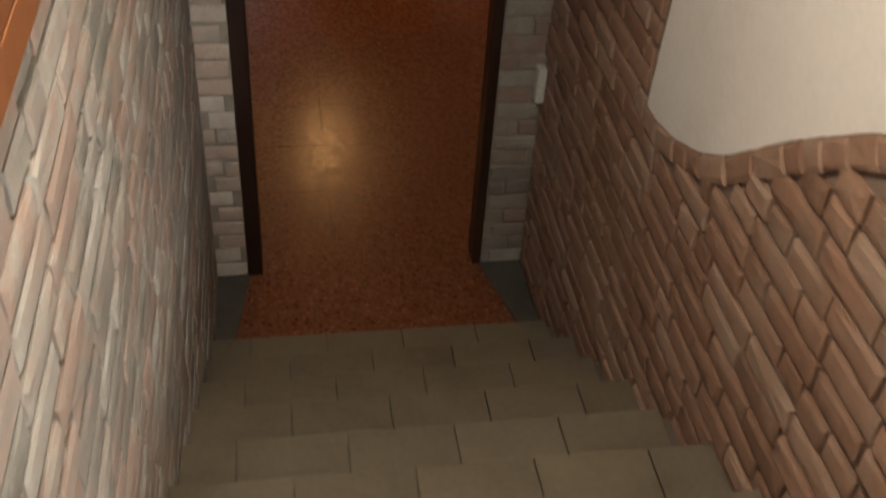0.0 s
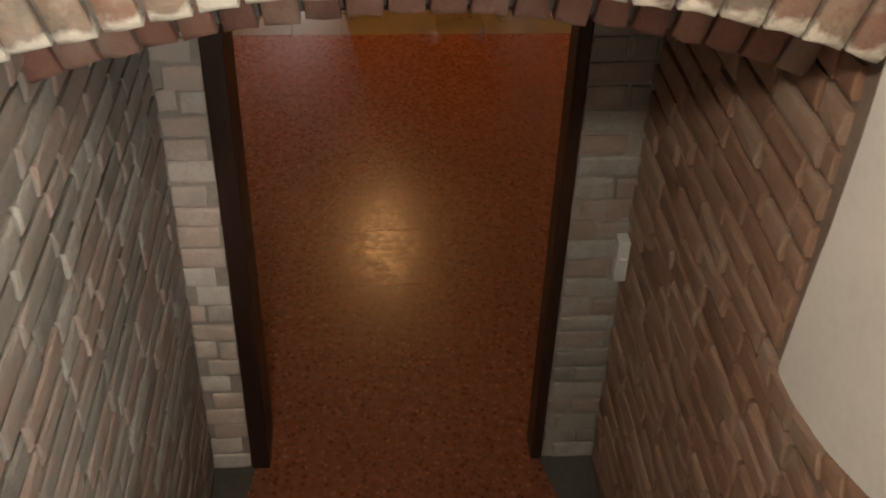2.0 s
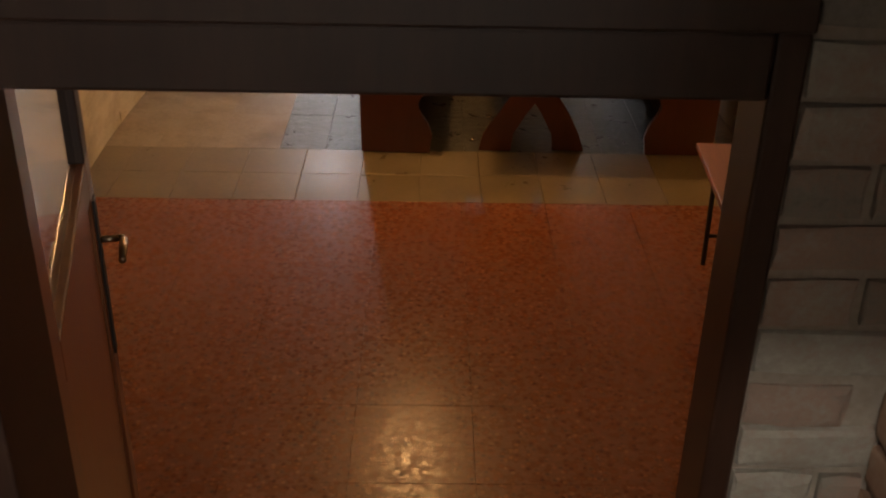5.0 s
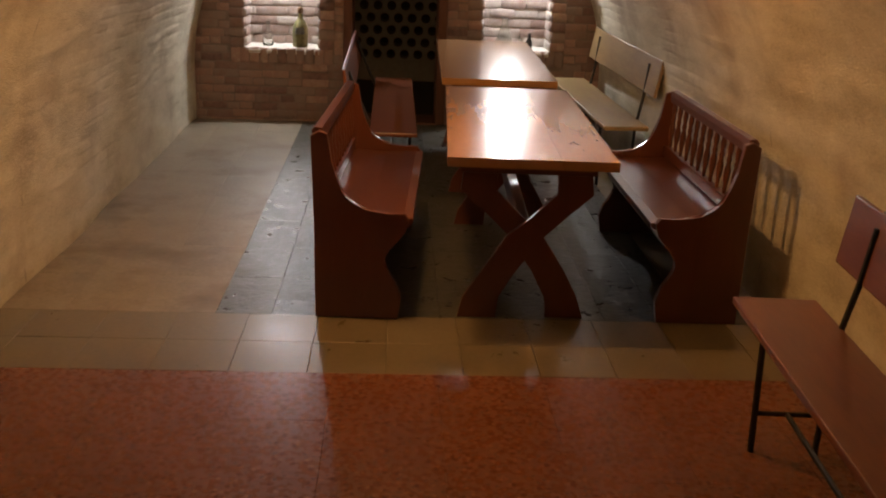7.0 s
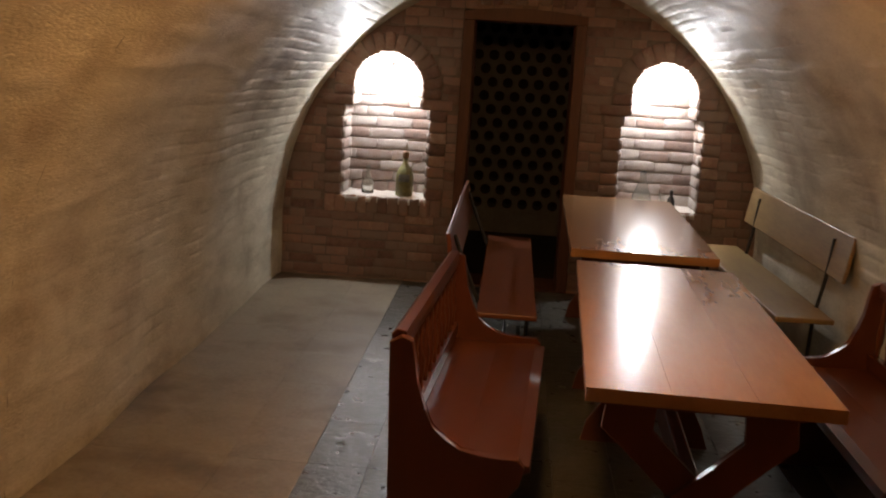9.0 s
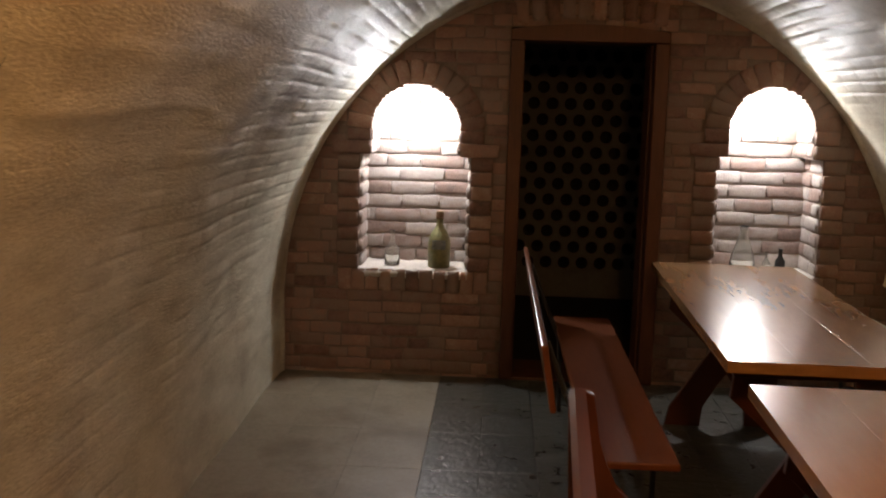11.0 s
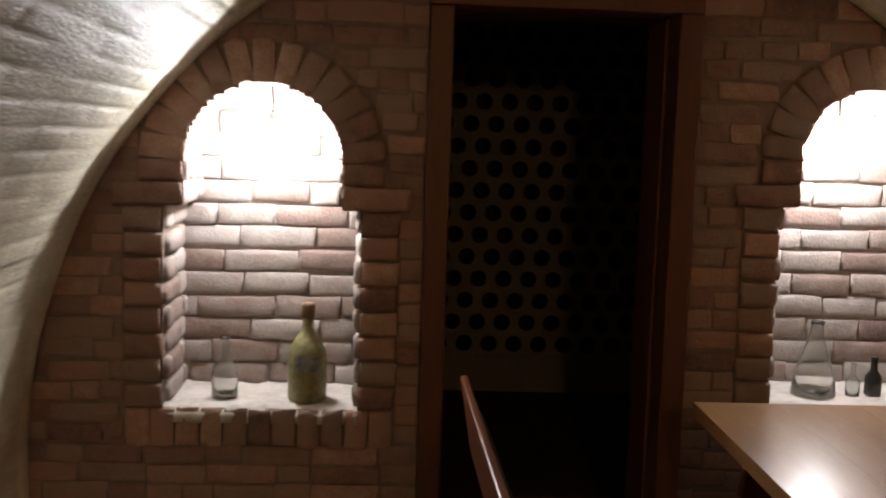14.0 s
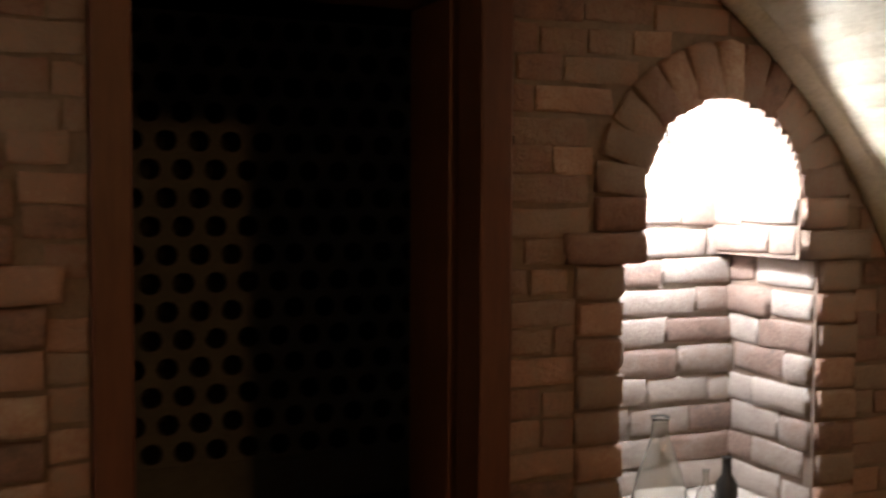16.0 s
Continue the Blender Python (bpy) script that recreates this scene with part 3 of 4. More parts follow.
def vault_shell():
    """The masonry behind the sheet, which keeps the place closed."""
    bm = bmesh.new()
    n = 24
    ys = (0.19, 4.0, Y_END + 0.2)
    inner, outer = [], []
    for y in ys:
        inner.append([])
        outer.append([])
        for k in range(n + 1):
            p, nn = vault_point(y, k / n)
            inner[-1].append(bm.verts.new(p - nn * 0.06))
            outer[-1].append(bm.verts.new(p - nn * 0.25))
    for i in range(len(ys) - 1):
        for k in range(n):
            bm.faces.new((inner[i][k], inner[i][k + 1], inner[i + 1][k + 1], inner[i + 1][k]))
            bm.faces.new((outer[i][k], outer[i + 1][k], outer[i + 1][k + 1], outer[i][k + 1]))
    bmesh.ops.recalc_face_normals(bm, faces=bm.faces)
    return bm


structure("ceiling_shell", vault_shell(), M_MORTAR, "rough masonry behind the vault", "ceiling")


def vault_rim():
    """The plastered lip of the vault where it meets the end wall."""
    bm = bmesh.new()
    n = 60
    rows = []
    for k in range(n + 1):
        wob = 0.006 * noise.noise(Vector((k * 0.35, 0, 0)))
        ring = []
        for y, d in ((Y_END - 0.09, 0.002), (Y_END - 0.07, 0.012), (Y_END - 0.03, 0.018 + wob), (Y_END - 0.012, 0.012 + wob), (Y_END - 0.001, -0.04)):
            p, nn = vault_point(y, k / n)
            ring.append(bm.verts.new(p + nn * d))
        rows.append(ring)
    for a, b in zip(rows, rows[1:]):
        for i in range(len(a) - 1):
            bm.faces.new((a[i], a[i + 1], b[i + 1], b[i]))
    bmesh.ops.recalc_face_normals(bm, faces=bm.faces)
    return bm


structure("trim_vault_rim", vault_rim(), M_VAULT, "whitewashed plaster lip of the vault", "trim", smooth=True)

# ---- cellar door: dark frame and half-glazed leaf, open ----


def build_cellar_door():
    d = thing("door_1", pose(0, 0, 0), "open brown half-glazed cellar door in a dark frame", "door", kind="structure")
    fr = part("door_frame", box((DOOR_L, -0.012, -0.002), (DOOR_L + 0.064, 0.195, DOOR_H), 0.005), M_FRAME, d, "dark brown painted frame")
    part("frame_post", box((DOOR_R - 0.04, -0.012, -0.002), (DOOR_R, 0.10, DOOR_H), 0.005), M_FRAME, d, "dark brown painted frame")
    part("frame_head", box((DOOR_L + 0.064, -0.012, DOOR_H - 0.082), (DOOR_R - 0.04, 0.10, DOOR_H), 0.005), M_FRAME, d, "dark brown painted frame")
    part("frame_head_trim", box((DOOR_L - 0.0, -0.022, DOOR_H + 0.001), (DOOR_R, -0.002, DOOR_H + 0.10), 0.004), M_FRAME, d, "dark brown painted board")
    leaf = new("door_leaf")
    leaf.parent = d
    leaf.matrix_basis = pose(DOOR_L + 0.03, 0.215, 0.0, 0, 0, 103.0)
    w, h, t = 0.925, 1.80, 0.042
    part("lower_panel", box((0.095, -t / 2 + 0.008, 0.10), (w - 0.095, t / 2 - 0.008, 1.155), 0.004), M_DOORWOOD, leaf)
    part("hinge_stile", box((0, -t / 2, 0.01), (0.095, t / 2, h), 0.004), M_DOORWOOD, leaf)
    part("lock_stile", box((w - 0.095, -t / 2, 0.01), (w, t / 2, 1.24), 0.004), M_DOORWOOD, leaf)
    # upper length of the brown lock stile, its shade painted in the frame's colour
    part("upper_lock_stile", box((w - 0.095, -t / 2, 1.241), (w, t / 2, h), 0.004), M_FRAME, leaf, "stile beside the glass, shade painted dark")
    part("mid_rail", box((0.095, -t / 2, 1.155), (w - 0.095, t / 2, 1.24), 0.004), M_DOORWOOD, leaf)
    part("bottom_rail", box((0.095, -t / 2, 0.01), (w - 0.095, t / 2, 0.10), 0.004), M_DOORWOOD, leaf)
    part("top_rail", box((0.095, -t / 2, h - 0.09), (w - 0.095, t / 2, h), 0.004), M_FRAME, leaf)
    pane = part("glass_pane", box((0.093, -0.003, 1.238), (w - 0.093, 0.003, h - 0.088)), M_PANE, leaf, "clear glass pane")
    pane.visible_shadow = False
    for side in (-1, 1):
        y = side * (t / 2 + 0.003)
        part("lock_plate", box((w - 0.075, y - 0.003, 0.72), (w - 0.035, y + 0.003, 1.14), 0.002), M_METAL, leaf, "long black lock plate")
        part("door_handle", tube([(w - 0.055, y, 1.03), (w - 0.055, y + side * 0.05, 1.03), (w - 0.06, y + side * 0.055, 1.03), (w - 0.17, y + side * 0.055, 1.03)], 0.009),
             M_BRASS, leaf, "worn metal lever handle", smooth=True)
    return d


build_cellar_door()

# ---- doorway in the end wall ----


def build_end_door():
    d = thing("door_2", pose(0, 0, 0), "open doorway with a reddish wooden frame into a dark store", "doorway", kind="structure")
    a, b, h = EDOOR
    y0, y1 = Y_END - 0.03, Y_END + 0.36
    part("frame_post", box((a - EFRAME, y0, -0.002), (a, y0 + 0.12, h), 0.006), M_OAKFRAME, d)
    part("frame_post", box((b, y0, -0.002), (b + EFRAME, y0 + 0.12, h), 0.006), M_OAKFRAME, d)
    xa, xb, n = a - EFRAME, b + EFRAME, 14
    bow = [(xa + (xb - xa) * k / n, h + EFRAME - 0.018 + 0.034 * (1 - (2 * k / n - 1) ** 2)) for k in range(n + 1)]
    part("frame_head", prism([(xb, h + 0.001), (xa, h + 0.001)] + bow, 1, y0, y0 + 0.12, 0.004), M_OAKFRAME, d)
    part("rear_post", box((b - 0.004, y0 + 0.155, -0.002), (b + EFRAME - 0.002, y1, h), 0.006), M_OAKFRAME, d)
    part("rear_post", box((a - EFRAME + 0.002, y0 + 0.155, -0.002), (a + 0.004, y1, h), 0.006), M_OAKFRAME, d)
    part("rear_head", box((a - EFRAME + 0.002, y0 + 0.155, h + 0.002), (b + EFRAME - 0.002, y1, h + EFRAME - 0.004), 0.006), M_OAKFRAME, d)
    part("threshold", box((a - EFRAME, y0, -0.004), (b + EFRAME, y1 + 0.04, 0.062), 0.006), M_OAKFRAME, d)


build_end_door()


# ---- bottle rack of pierced clay blocks in the store ----
def build_rack():
    rk = thing("bottle_rack", pose(0, 11.4, 0), "grey clay bottle rack pierced by rows of round holes", "wine rack")
    px, pz, r = 0.1477, 0.129, 0.049
    x0, x1, zb, rows = -0.9636, 2.73, 0.29, 16
    vs, fs = [], []
    corner = math.atan2(pz, px)
    angles = sorted([math.pi * k / 6 for k in range(12)] + [corner, math.pi - corner, math.pi + corner, 2 * math.pi - corner])
    seg = len(angles)
    for j in range(rows):
        zc = zb + j * pz
        off = px / 2 if j % 2 else 0.0
        n = int((x1 - x0) / px)
        for i in range(n):
            xc = x0 + off + (i + 0.5) * px
            n0 = len(vs)
            outer, hole, back = [], [], []
            for a in angles:
                c, s = math.cos(a), math.sin(a)
                q = min(px / 2 / max(abs(c), 1e-6), pz / 2 / max(abs(s), 1e-6))
                outer.append((xc + q * c, 0.0, zc + q * s))
                hole.append((xc + r * c, 0.0, zc + r * s))
                back.append((xc + r * c, 0.32, zc + r * s))
            vs += outer + hole + back
            for k in range(seg):
                k2 = (k + 1) % seg
                fs.append((n0 + k, n0 + k2, n0 + seg + k2, n0 + seg + k))
                fs.append((n0 + seg + k, n0 + seg + k2, n0 + 2 * seg + k2, n0 + 2 * seg + k))
            fs.append(tuple(n0 + 2 * seg + k for k in range(seg)))
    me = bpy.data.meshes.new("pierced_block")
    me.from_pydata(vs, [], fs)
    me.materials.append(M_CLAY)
    # tubes and hole backs: clay too, with their shade painted as near-black
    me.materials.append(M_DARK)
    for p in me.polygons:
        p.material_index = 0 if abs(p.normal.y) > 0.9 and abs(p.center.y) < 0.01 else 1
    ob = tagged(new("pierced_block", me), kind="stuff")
    ob.parent = rk
    part("plinth", box((x0, 0.0, 0.0), (x1, 0.34, zb - pz / 2 - 0.001), 0.004), M_CLAY, rk)


build_rack()

# ---- lamps ----


def bulb_power(power, r):
    return power / (4 * math.pi * r * r * math.pi)


def build_niche_lamp(c):
    r = 0.03
    lp = thing("niche_lamp", pose(*c[:3]), "bare white bulb hanging on a wire in a niche", "lamp", "niche lamps")
    prof = [(0.004, -0.034)] + [(r * math.sin(a), -0.004 - r * math.cos(a)) for a in [0.35 * k for k in range(1, 7)]] + [(0.012, 0.0262)]
    part("bulb", lathe(prof, 14), glow("white_bulb", (0.97, 0.98, 1.0), bulb_power(NICHE_POWER, r)), lp, "glowing white bulb", smooth=True)
    part("socket", lathe([(0.013, 0.027), (0.015, 0.03), (0.015, 0.062), (0.009, 0.07), (0.005, 0.074)], 16), M_WHITE, lp, "white lamp socket", smooth=True)
    part("wire", tube([(0, 0, 0.072), (0.003, 0.006, 0.10), (0.001, 0.004, 0.13), (0, 0.0, c[3] - c[2])], 0.0045, 6), M_METAL, lp, "black wire")


for c in NICHE_LAMPS:
    build_niche_lamp(c)


def build_ceiling_lamp(c, power, colour, top, label):
    r = 0.08
    lp = thing("ceiling_lamp", pose(*c), label, "lamp")
    prof = [(0.004, -r)] + [(r * math.sin(a), -r * math.cos(a)) for a in [0.3 * k for k in range(1, 10)]] + [(0.024, 0.077)]
    part("bulb", lathe(prof, 16), glow("lamp_globe", colour, bulb_power(power, r)), lp, "glowing glass globe", smooth=True)
    part("holder", lathe([(0.026, 0.078), (0.03, 0.085), (0.03, top - c[2] - 0.012), (0.05, top - c[2])], 16), M_WHITE, lp, smooth=True)


build_ceiling_lamp(VAULT_LAMP, VAULT_POWER, (1.0, 0.51, 0.18), 2.31, "warm globe lamp under the vault's crown")
build_ceiling_lamp(STAIR_LAMP, STAIR_POWER, (1.0, 0.88, 0.73), CEIL, "white globe lamp on the upper ceiling")

# ---- furniture ----


def smooth_outline(pts, n=6):
    """A closed outline rounded by a Catmull-Rom curve."""
    out = []
    m = len(pts)
    for i in range(m):
        p0, p1, p2, p3 = (Vector(pts[(i + k - 1) % m]) for k in range(4))
        for k in range(n):
            t = k / n
            q = 0.5 * ((2 * p1) + (p2 - p0) * t + (2 * p0 - 5 * p1 + 4 * p2 - p3) * t * t + (3 * p1 - p0 - 3 * p2 + p3) * t ** 3)
            out.append((q.x, q.y))
    return out


def build_table():
    w, ln, h = 0.70, 1.98, 0.76
    t = thing("dining_table", pose(0, 0, 0), "varnished wooden table on crossed plank legs", "table", "cellar tables")
    for k in range(3):
        a, b = -w / 2 + w / 3 * k, -w / 2 + w / 3 * (k + 1)
        part("tabletop_plank", box((a + 0.0001, 0, h - 0.04), (b - 0.0001, ln, h), 0.0004), M_TABLE, t)
    for y in (0.20, ln - 0.28):
        part("apron", box((-w / 2 + 0.06, y - 0.03, h - 0.10), (w / 2 - 0.06, y + 0.09, h - 0.041), 0.006), M_BENCH, t)
        for s in (-1, 1):
            top, bot = s * 0.20, -s * 0.195
            ol = [(top - 0.075, h - 0.102), (top + 0.075, h - 0.102), (top + 0.085 * (1 if s > 0 else 0.75), h - 0.19), (top * 0.45 + 0.075, h - 0.30), (0.078, 0.38),
                  (bot * 0.55 + 0.075, 0.22), (bot * 0.9 + 0.07, 0.10), (bot + 0.085, 0.0), (bot - 0.085, 0.0), (bot * 0.95 - 0.075, 0.09),
                  (bot * 0.55 - 0.07, 0.22), (-0.078, 0.38), (top * 0.45 - 0.07, h - 0.30), (top - 0.085 * (1 if s < 0 else 0.75), h - 0.19)]
            part("crossed_leg", prism(ol, 1, y + (0 if s > 0 else 0.031), y + (0.03 if s > 0 else 0.061), 0.004), M_BENCH_Z, t)
    part("stretcher", box((-0.025, 0.22, 0.33), (0.025, ln - 0.28, 0.43), 0.006), M_BENCH, t)
    return t


table = build_table()
table.matrix_basis = pose(0.628, 3.87, 0, 0, 0, -2.2)
RAMP = math.degrees(FLOOR_SLOPE)
copy_thing(table, pose(0.69, 6.10, floor_height(6.10), RAMP, 0, -0.9))


def build_settle():
    """A church-style bench, its back along x = 0 and its seat towards +x, 1.4 m long."""
    ln = 1.48
    t = thing("settle_bench", pose(0, 0, 0), "dark red varnished settle bench with turned back spindles", "bench", "settle benches")
    side = [(-0.012, 0.0), (-0.02, 0.45), (-0.035, 0.86), (0.0, 0.885), (0.035, 0.87), (0.055, 0.72), (0.10, 0.56), (0.19, 0.485), (0.30, 0.475), (0.365, 0.478), (0.385, 0.45),
            (0.372, 0.395), (0.33, 0.345), (0.285, 0.295), (0.285, 0.235), (0.335, 0.17), (0.36, 0.10), (0.345, 0.0)]
    side = [(x, z if z < 0.5 else 0.5 + (z - 0.5) * 0.83) for x, z in side]
    dense = []
    for i, p in enumerate(side):
        q = side[(i + 1) % len(side)]
        dense.append(p)
        if 3 <= i <= 16:
            dense.append(((p[0] + q[0]) / 2, (p[1] + q[1]) / 2))
    for y in (0.0, ln - 0.035):
        part("side_panel", prism(dense, 1, y, y + 0.035, 0.006), M_BENCH_Z, t)
    part("seat", prism([(0.009, 0.425), (0.009, 0.452), (0.20, 0.444), (0.36, 0.455), (0.40, 0.448), (0.402, 0.43), (0.38, 0.42)], 1, 0.036, ln - 0.036, 0.003), M_BENCH, t)
    part("top_rail", prism([(-0.030, 0.765), (-0.034, 0.815), (-0.02, 0.83), (0.010, 0.826), (0.014, 0.80), (0.010, 0.765)], 1, 0.036, ln - 0.036, 0.003), M_BENCH, t)
    part("lower_rail", box((-0.015, 0.036, 0.46), (0.025, ln - 0.036, 0.52), 0.005), M_BENCH, t)
    part("front_rail", box((0.30, 0.036, 0.33), (0.325, ln - 0.036, 0.419), 0.004), M_BENCH, t)
    part("back_board", box((-0.012, 0.036, 0.05), (0.008, ln - 0.036, 0.455), 0.003), M_BENCH, t)
    n = 12
    prof = [(0.008, 0), (0.010, 0.02), (0.010, 0.04), (0.015, 0.07), (0.017, 0.11), (0.010, 0.145), (0.014, 0.16), (0.010, 0.175), (0.015, 0.21), (0.012, 0.24), (0.009, 0.252)]
    sp = None
    for k in range(n):
        m = Matrix.Translation((0.006, 0.036 + (ln - 0.072) * (k + 0.5) / n, 0.515)) @ Matrix.Rotation(-0.05, 4, "Y")
        if sp is None:
            sp = link_mesh("spindle", lathe([(r, z * 1.02) for r, z in prof], 10), M_BENCH_Z, True)
        ob = new("spindle", sp)
        ob.parent = t
        ob.matrix_basis = m
    return t


settle = build_settle()
settle.matrix_basis = pose(-0.252, 4.045, 0, 0, 0, -3.0)
copy_thing(settle, pose(1.595, 5.53, 0, 0, 0, 179.6))


def build_school_bench(seat_mat, back_mat, label, back=-0.045, high=0.755, long=2.2):
    """A steel-framed plank bench, back towards -x, 2 m long."""
    ln = long
    t = thing("plank_bench", pose(0, 0, 0), label, "bench", "steel-framed plank benches")
    part("seat_plank", box((0, 0, 0.425), (0.29, ln, 0.452), 0.006), seat_mat, t)
    part("back_plank", box((-0.012, 0.03, -0.11), (0.010, ln - 0.03, 0.13), 0.006), back_mat, t, m=Matrix.Translation((back, 0, high)) @ Matrix.Rotation(-0.16, 4, "Y"))
    for y in (0.28, ln - 0.28):
        part("front_leg", tube([(0.245, y, 0.0), (0.25, y, 0.42)], 0.011), M_METAL, t)
        part("rear_leg", tube([(0.03, y, 0.0), (0.015, y, 0.40), (back * 0.5, y, 0.60), (back, y, high + 0.08)], 0.011), M_METAL, t)
        part("seat_bearer", tube([(0.01, y, 0.412), (0.27, y, 0.412)], 0.011), M_METAL, t)
        part("cross_bar", tube([(0.03, y, 0.14), (0.247, y, 0.14)], 0.009), M_METAL, t)
    part("long_bar", tube([(0.14, 0.28, 0.14), (0.14, ln - 0.28, 0.14)], 0.009), M_METAL, t)
    return t


bench_far_left = build_school_bench(M_SEAT, M_SEAT, "brown plank bench with a thin steel frame", -0.14, 0.71)
bench_far_left.matrix_basis = pose(-0.09, 6.03, floor_height(6.03), RAMP, 0, 0.3) @ Matrix.Diagonal((1, 1, 0.95, 1))
bench_near = build_school_bench(M_SEAT, M_SEAT, "brown plank bench near the door on a thin steel frame", -0.06, 0.71)
bench_near.matrix_basis = pose(1.545, 3.12, 0, 0, 0, 176.4)
bench_far_right = build_school_bench(M_YELLOW, M_YELLOW, "faded yellow plank bench beside the vault wall", -0.045, 0.74, 2.05)
bench_far_right.matrix_basis = pose(1.60, 8.38, floor_height(8.38), -RAMP, 0, 182.2)

# ---- things in the niches ----


def build_bottle(c):
    b = thing("old_bottle", pose(*c) @ Matrix.Diagonal((1.15, 1.15, 0.95, 1)), "dusty green old bottle with a worn label", "bottle")
    part("body", lathe([(0.050, 0.0), (0.054, 0.006), (0.055, 0.10), (0.056, 0.13), (0.050, 0.175), (0.036, 0.21), (0.020, 0.235), (0.016, 0.26), (0.0155, 0.31)], 22), M_BOTTLE, b, smooth=True)
    part("neck_seal", lathe([(0.0175, 0.285), (0.019, 0.30), (0.019, 0.325), (0.016, 0.334)], 16), M_CORK, b, "brown cork and seal", smooth=True)
    bm = bmesh.new()
    n = 10
    prev = None
    for k in range(n + 1):
        a = -math.pi / 2 - 0.62 + 1.24 * k / n
        col = [bm.verts.new((0.0575 * math.cos(a) * (1 if z < 0.14 else 0.93), 0.0575 * math.sin(a) * (1 if z < 0.14 else 0.93), z)) for z in (0.11, 0.135, 0.165)]
        if prev:
            for q in range(2):
                bm.faces.new((prev[q], col[q], col[q + 1], prev[q + 1]))
        prev = col
    part("label_patch", bm, M_LABEL, b, "worn grey paper label", smooth=True)


def build_carafe(c, s, label):
    b = thing("glass_carafe", pose(*c), label, "carafe")
    out = [(0.040, 0.0), (0.043, 0.004), (0.043, 0.07), (0.038, 0.10), (0.018, 0.125), (0.013, 0.15), (0.014, 0.19), (0.017, 0.198)]
    inn = [(0.015, 0.197), (0.012, 0.188), (0.011, 0.15), (0.016, 0.126), (0.036, 0.10), (0.040, 0.07), (0.040, 0.008), (0.004, 0.006)]
    part("glass_body", lathe([(r * s, z * s) for r, z in out + inn], 22), M_GLASS, b, smooth=True)


def build_conical(c):
    b = thing("conical_carafe", pose(*c), "clear conical glass carafe on the niche sill", "carafe")
    out = [(0.072, 0.0), (0.074, 0.005), (0.066, 0.07), (0.040, 0.15), (0.023, 0.20), (0.020, 0.235), (0.025, 0.25)]
    inn = [(0.022, 0.249), (0.017, 0.233), (0.020, 0.20), (0.037, 0.149), (0.063, 0.069), (0.069, 0.008), (0.004, 0.006)]
    part("glass_body", lathe(out + inn, 24), M_GLASS, b, smooth=True)


# ---- light switch beside the door ----
sw = thing("light_switch", pose(0.685, -0.012, 0.965), "white plastic surface light switch beside the door", "switch")
part("switch_box", box((-0.024, -0.055, -0.075), (0.014, -0.001, 0.08), 0.005), M_WHITE, sw)
part("rocker", box((-0.016, -0.063, -0.05), (0.006, -0.055, 0.02), 0.003), M_WHITE, sw)

# wooden board along the top of the stair wall
rail = thing("stair_wall_panel", pose(X_L, 0, 0), "brown wooden wall panel above the brickwork", "panel")
part("panel_board", box((0.012, -3.3, 2.617), (0.036, -1.75, 3.15), 0.003), M_DOORWOOD, rail)
part("bottom_strip", box((0.012, -3.3, 2.555), (0.036, -1.75, 2.613), 0.003), M_DOORWOOD, rail)

# ---- plaster field on the right stair wall ----
FIELD = [(-1.12, 1.52), (-1.24, 1.525), (-1.38, 1.56), (-1.55, 1.63), (-1.68, 1.71), (-1.80, 1.81), (-1.92, 1.91), (-2.05, 2.01), (-2.22, 2.13), (-2.42, 2.22), (-2.65, 2.27),
         (-2.95, 2.30), (-3.45, 2.31), (-3.46, 2.31)]
FIELD = [(y, z + 0.03) for y, z in FIELD]


def field_floor(y):
    """Lower edge of the plaster field at y; None in front of it."""
    if y > FIELD[0][0]:
        return None
    for (ya, za), (yb, zb) in zip(FIELD, FIELD[1:]):
        if yb <= y <= ya:
            return za + (zb - za) * (ya - y) / (ya - yb)
    return FIELD[-1][1]


def field_front(z):
    return -1.12 - 0.05 * max(0.0, min(1.0, (z - 1.52) / 0.5))


def build_field():
    bm = bmesh.new()
    ol = []
    for i in range(60):
        y = -1.14 - (3.449 - 1.14) * (i / 59) ** 1.3
        ol.append((y, field_floor(y) + 0.004 * noise.noise(Vector((y * 9, 1, 0)))))
    ol += [(-3.449, CEIL), (-1.22, CEIL)]
    for i in range(14):
        z = CEIL - (CEIL - 1.56) * (i + 1) / 14
        ol.append((field_front(z) - 0.012, z))
    add_prism(bm, ol, 0, X_R - 0.004, X_R + 0.0119, 0.006)
    return bm


structure("plaster_field", build_field(), M_PLASTER, "smooth white plaster field with a wavy edge", "plaster")

# ---- pieces: stairs, floors, bricks ----
def tile_bm(lo, hi, b=0.004):
    """A tile with softened top edges, no bottom."""
    bm = bmesh.new()
    (x0, y0, z0), (x1, y1, z1) = lo, hi
    vs = [bm.verts.new(p) for p in ((x0, y0, z0), (x1, y0, z0), (x1, y1, z0), (x0, y1, z0))]
    ms = [bm.verts.new(p) for p in ((x0, y0, z1 - b * 0.5), (x1, y0, z1 - b * 0.5), (x1, y1, z1 - b * 0.5), (x0, y1, z1 - b * 0.5))]
    ts = [bm.verts.new(p) for p in ((x0 + b, y0 + b, z1), (x1 - b, y0 + b, z1), (x1 - b, y1 - b, z1), (x0 + b, y1 - b, z1))]
    for a, c in ((vs, ms), (ms, ts)):
        for k in range(4):
            bm.faces.new((a[k], a[(k + 1) % 4], c[(k + 1) % 4], c[k]))
    bm.faces.new(ts)
    return bm


TILES = {}


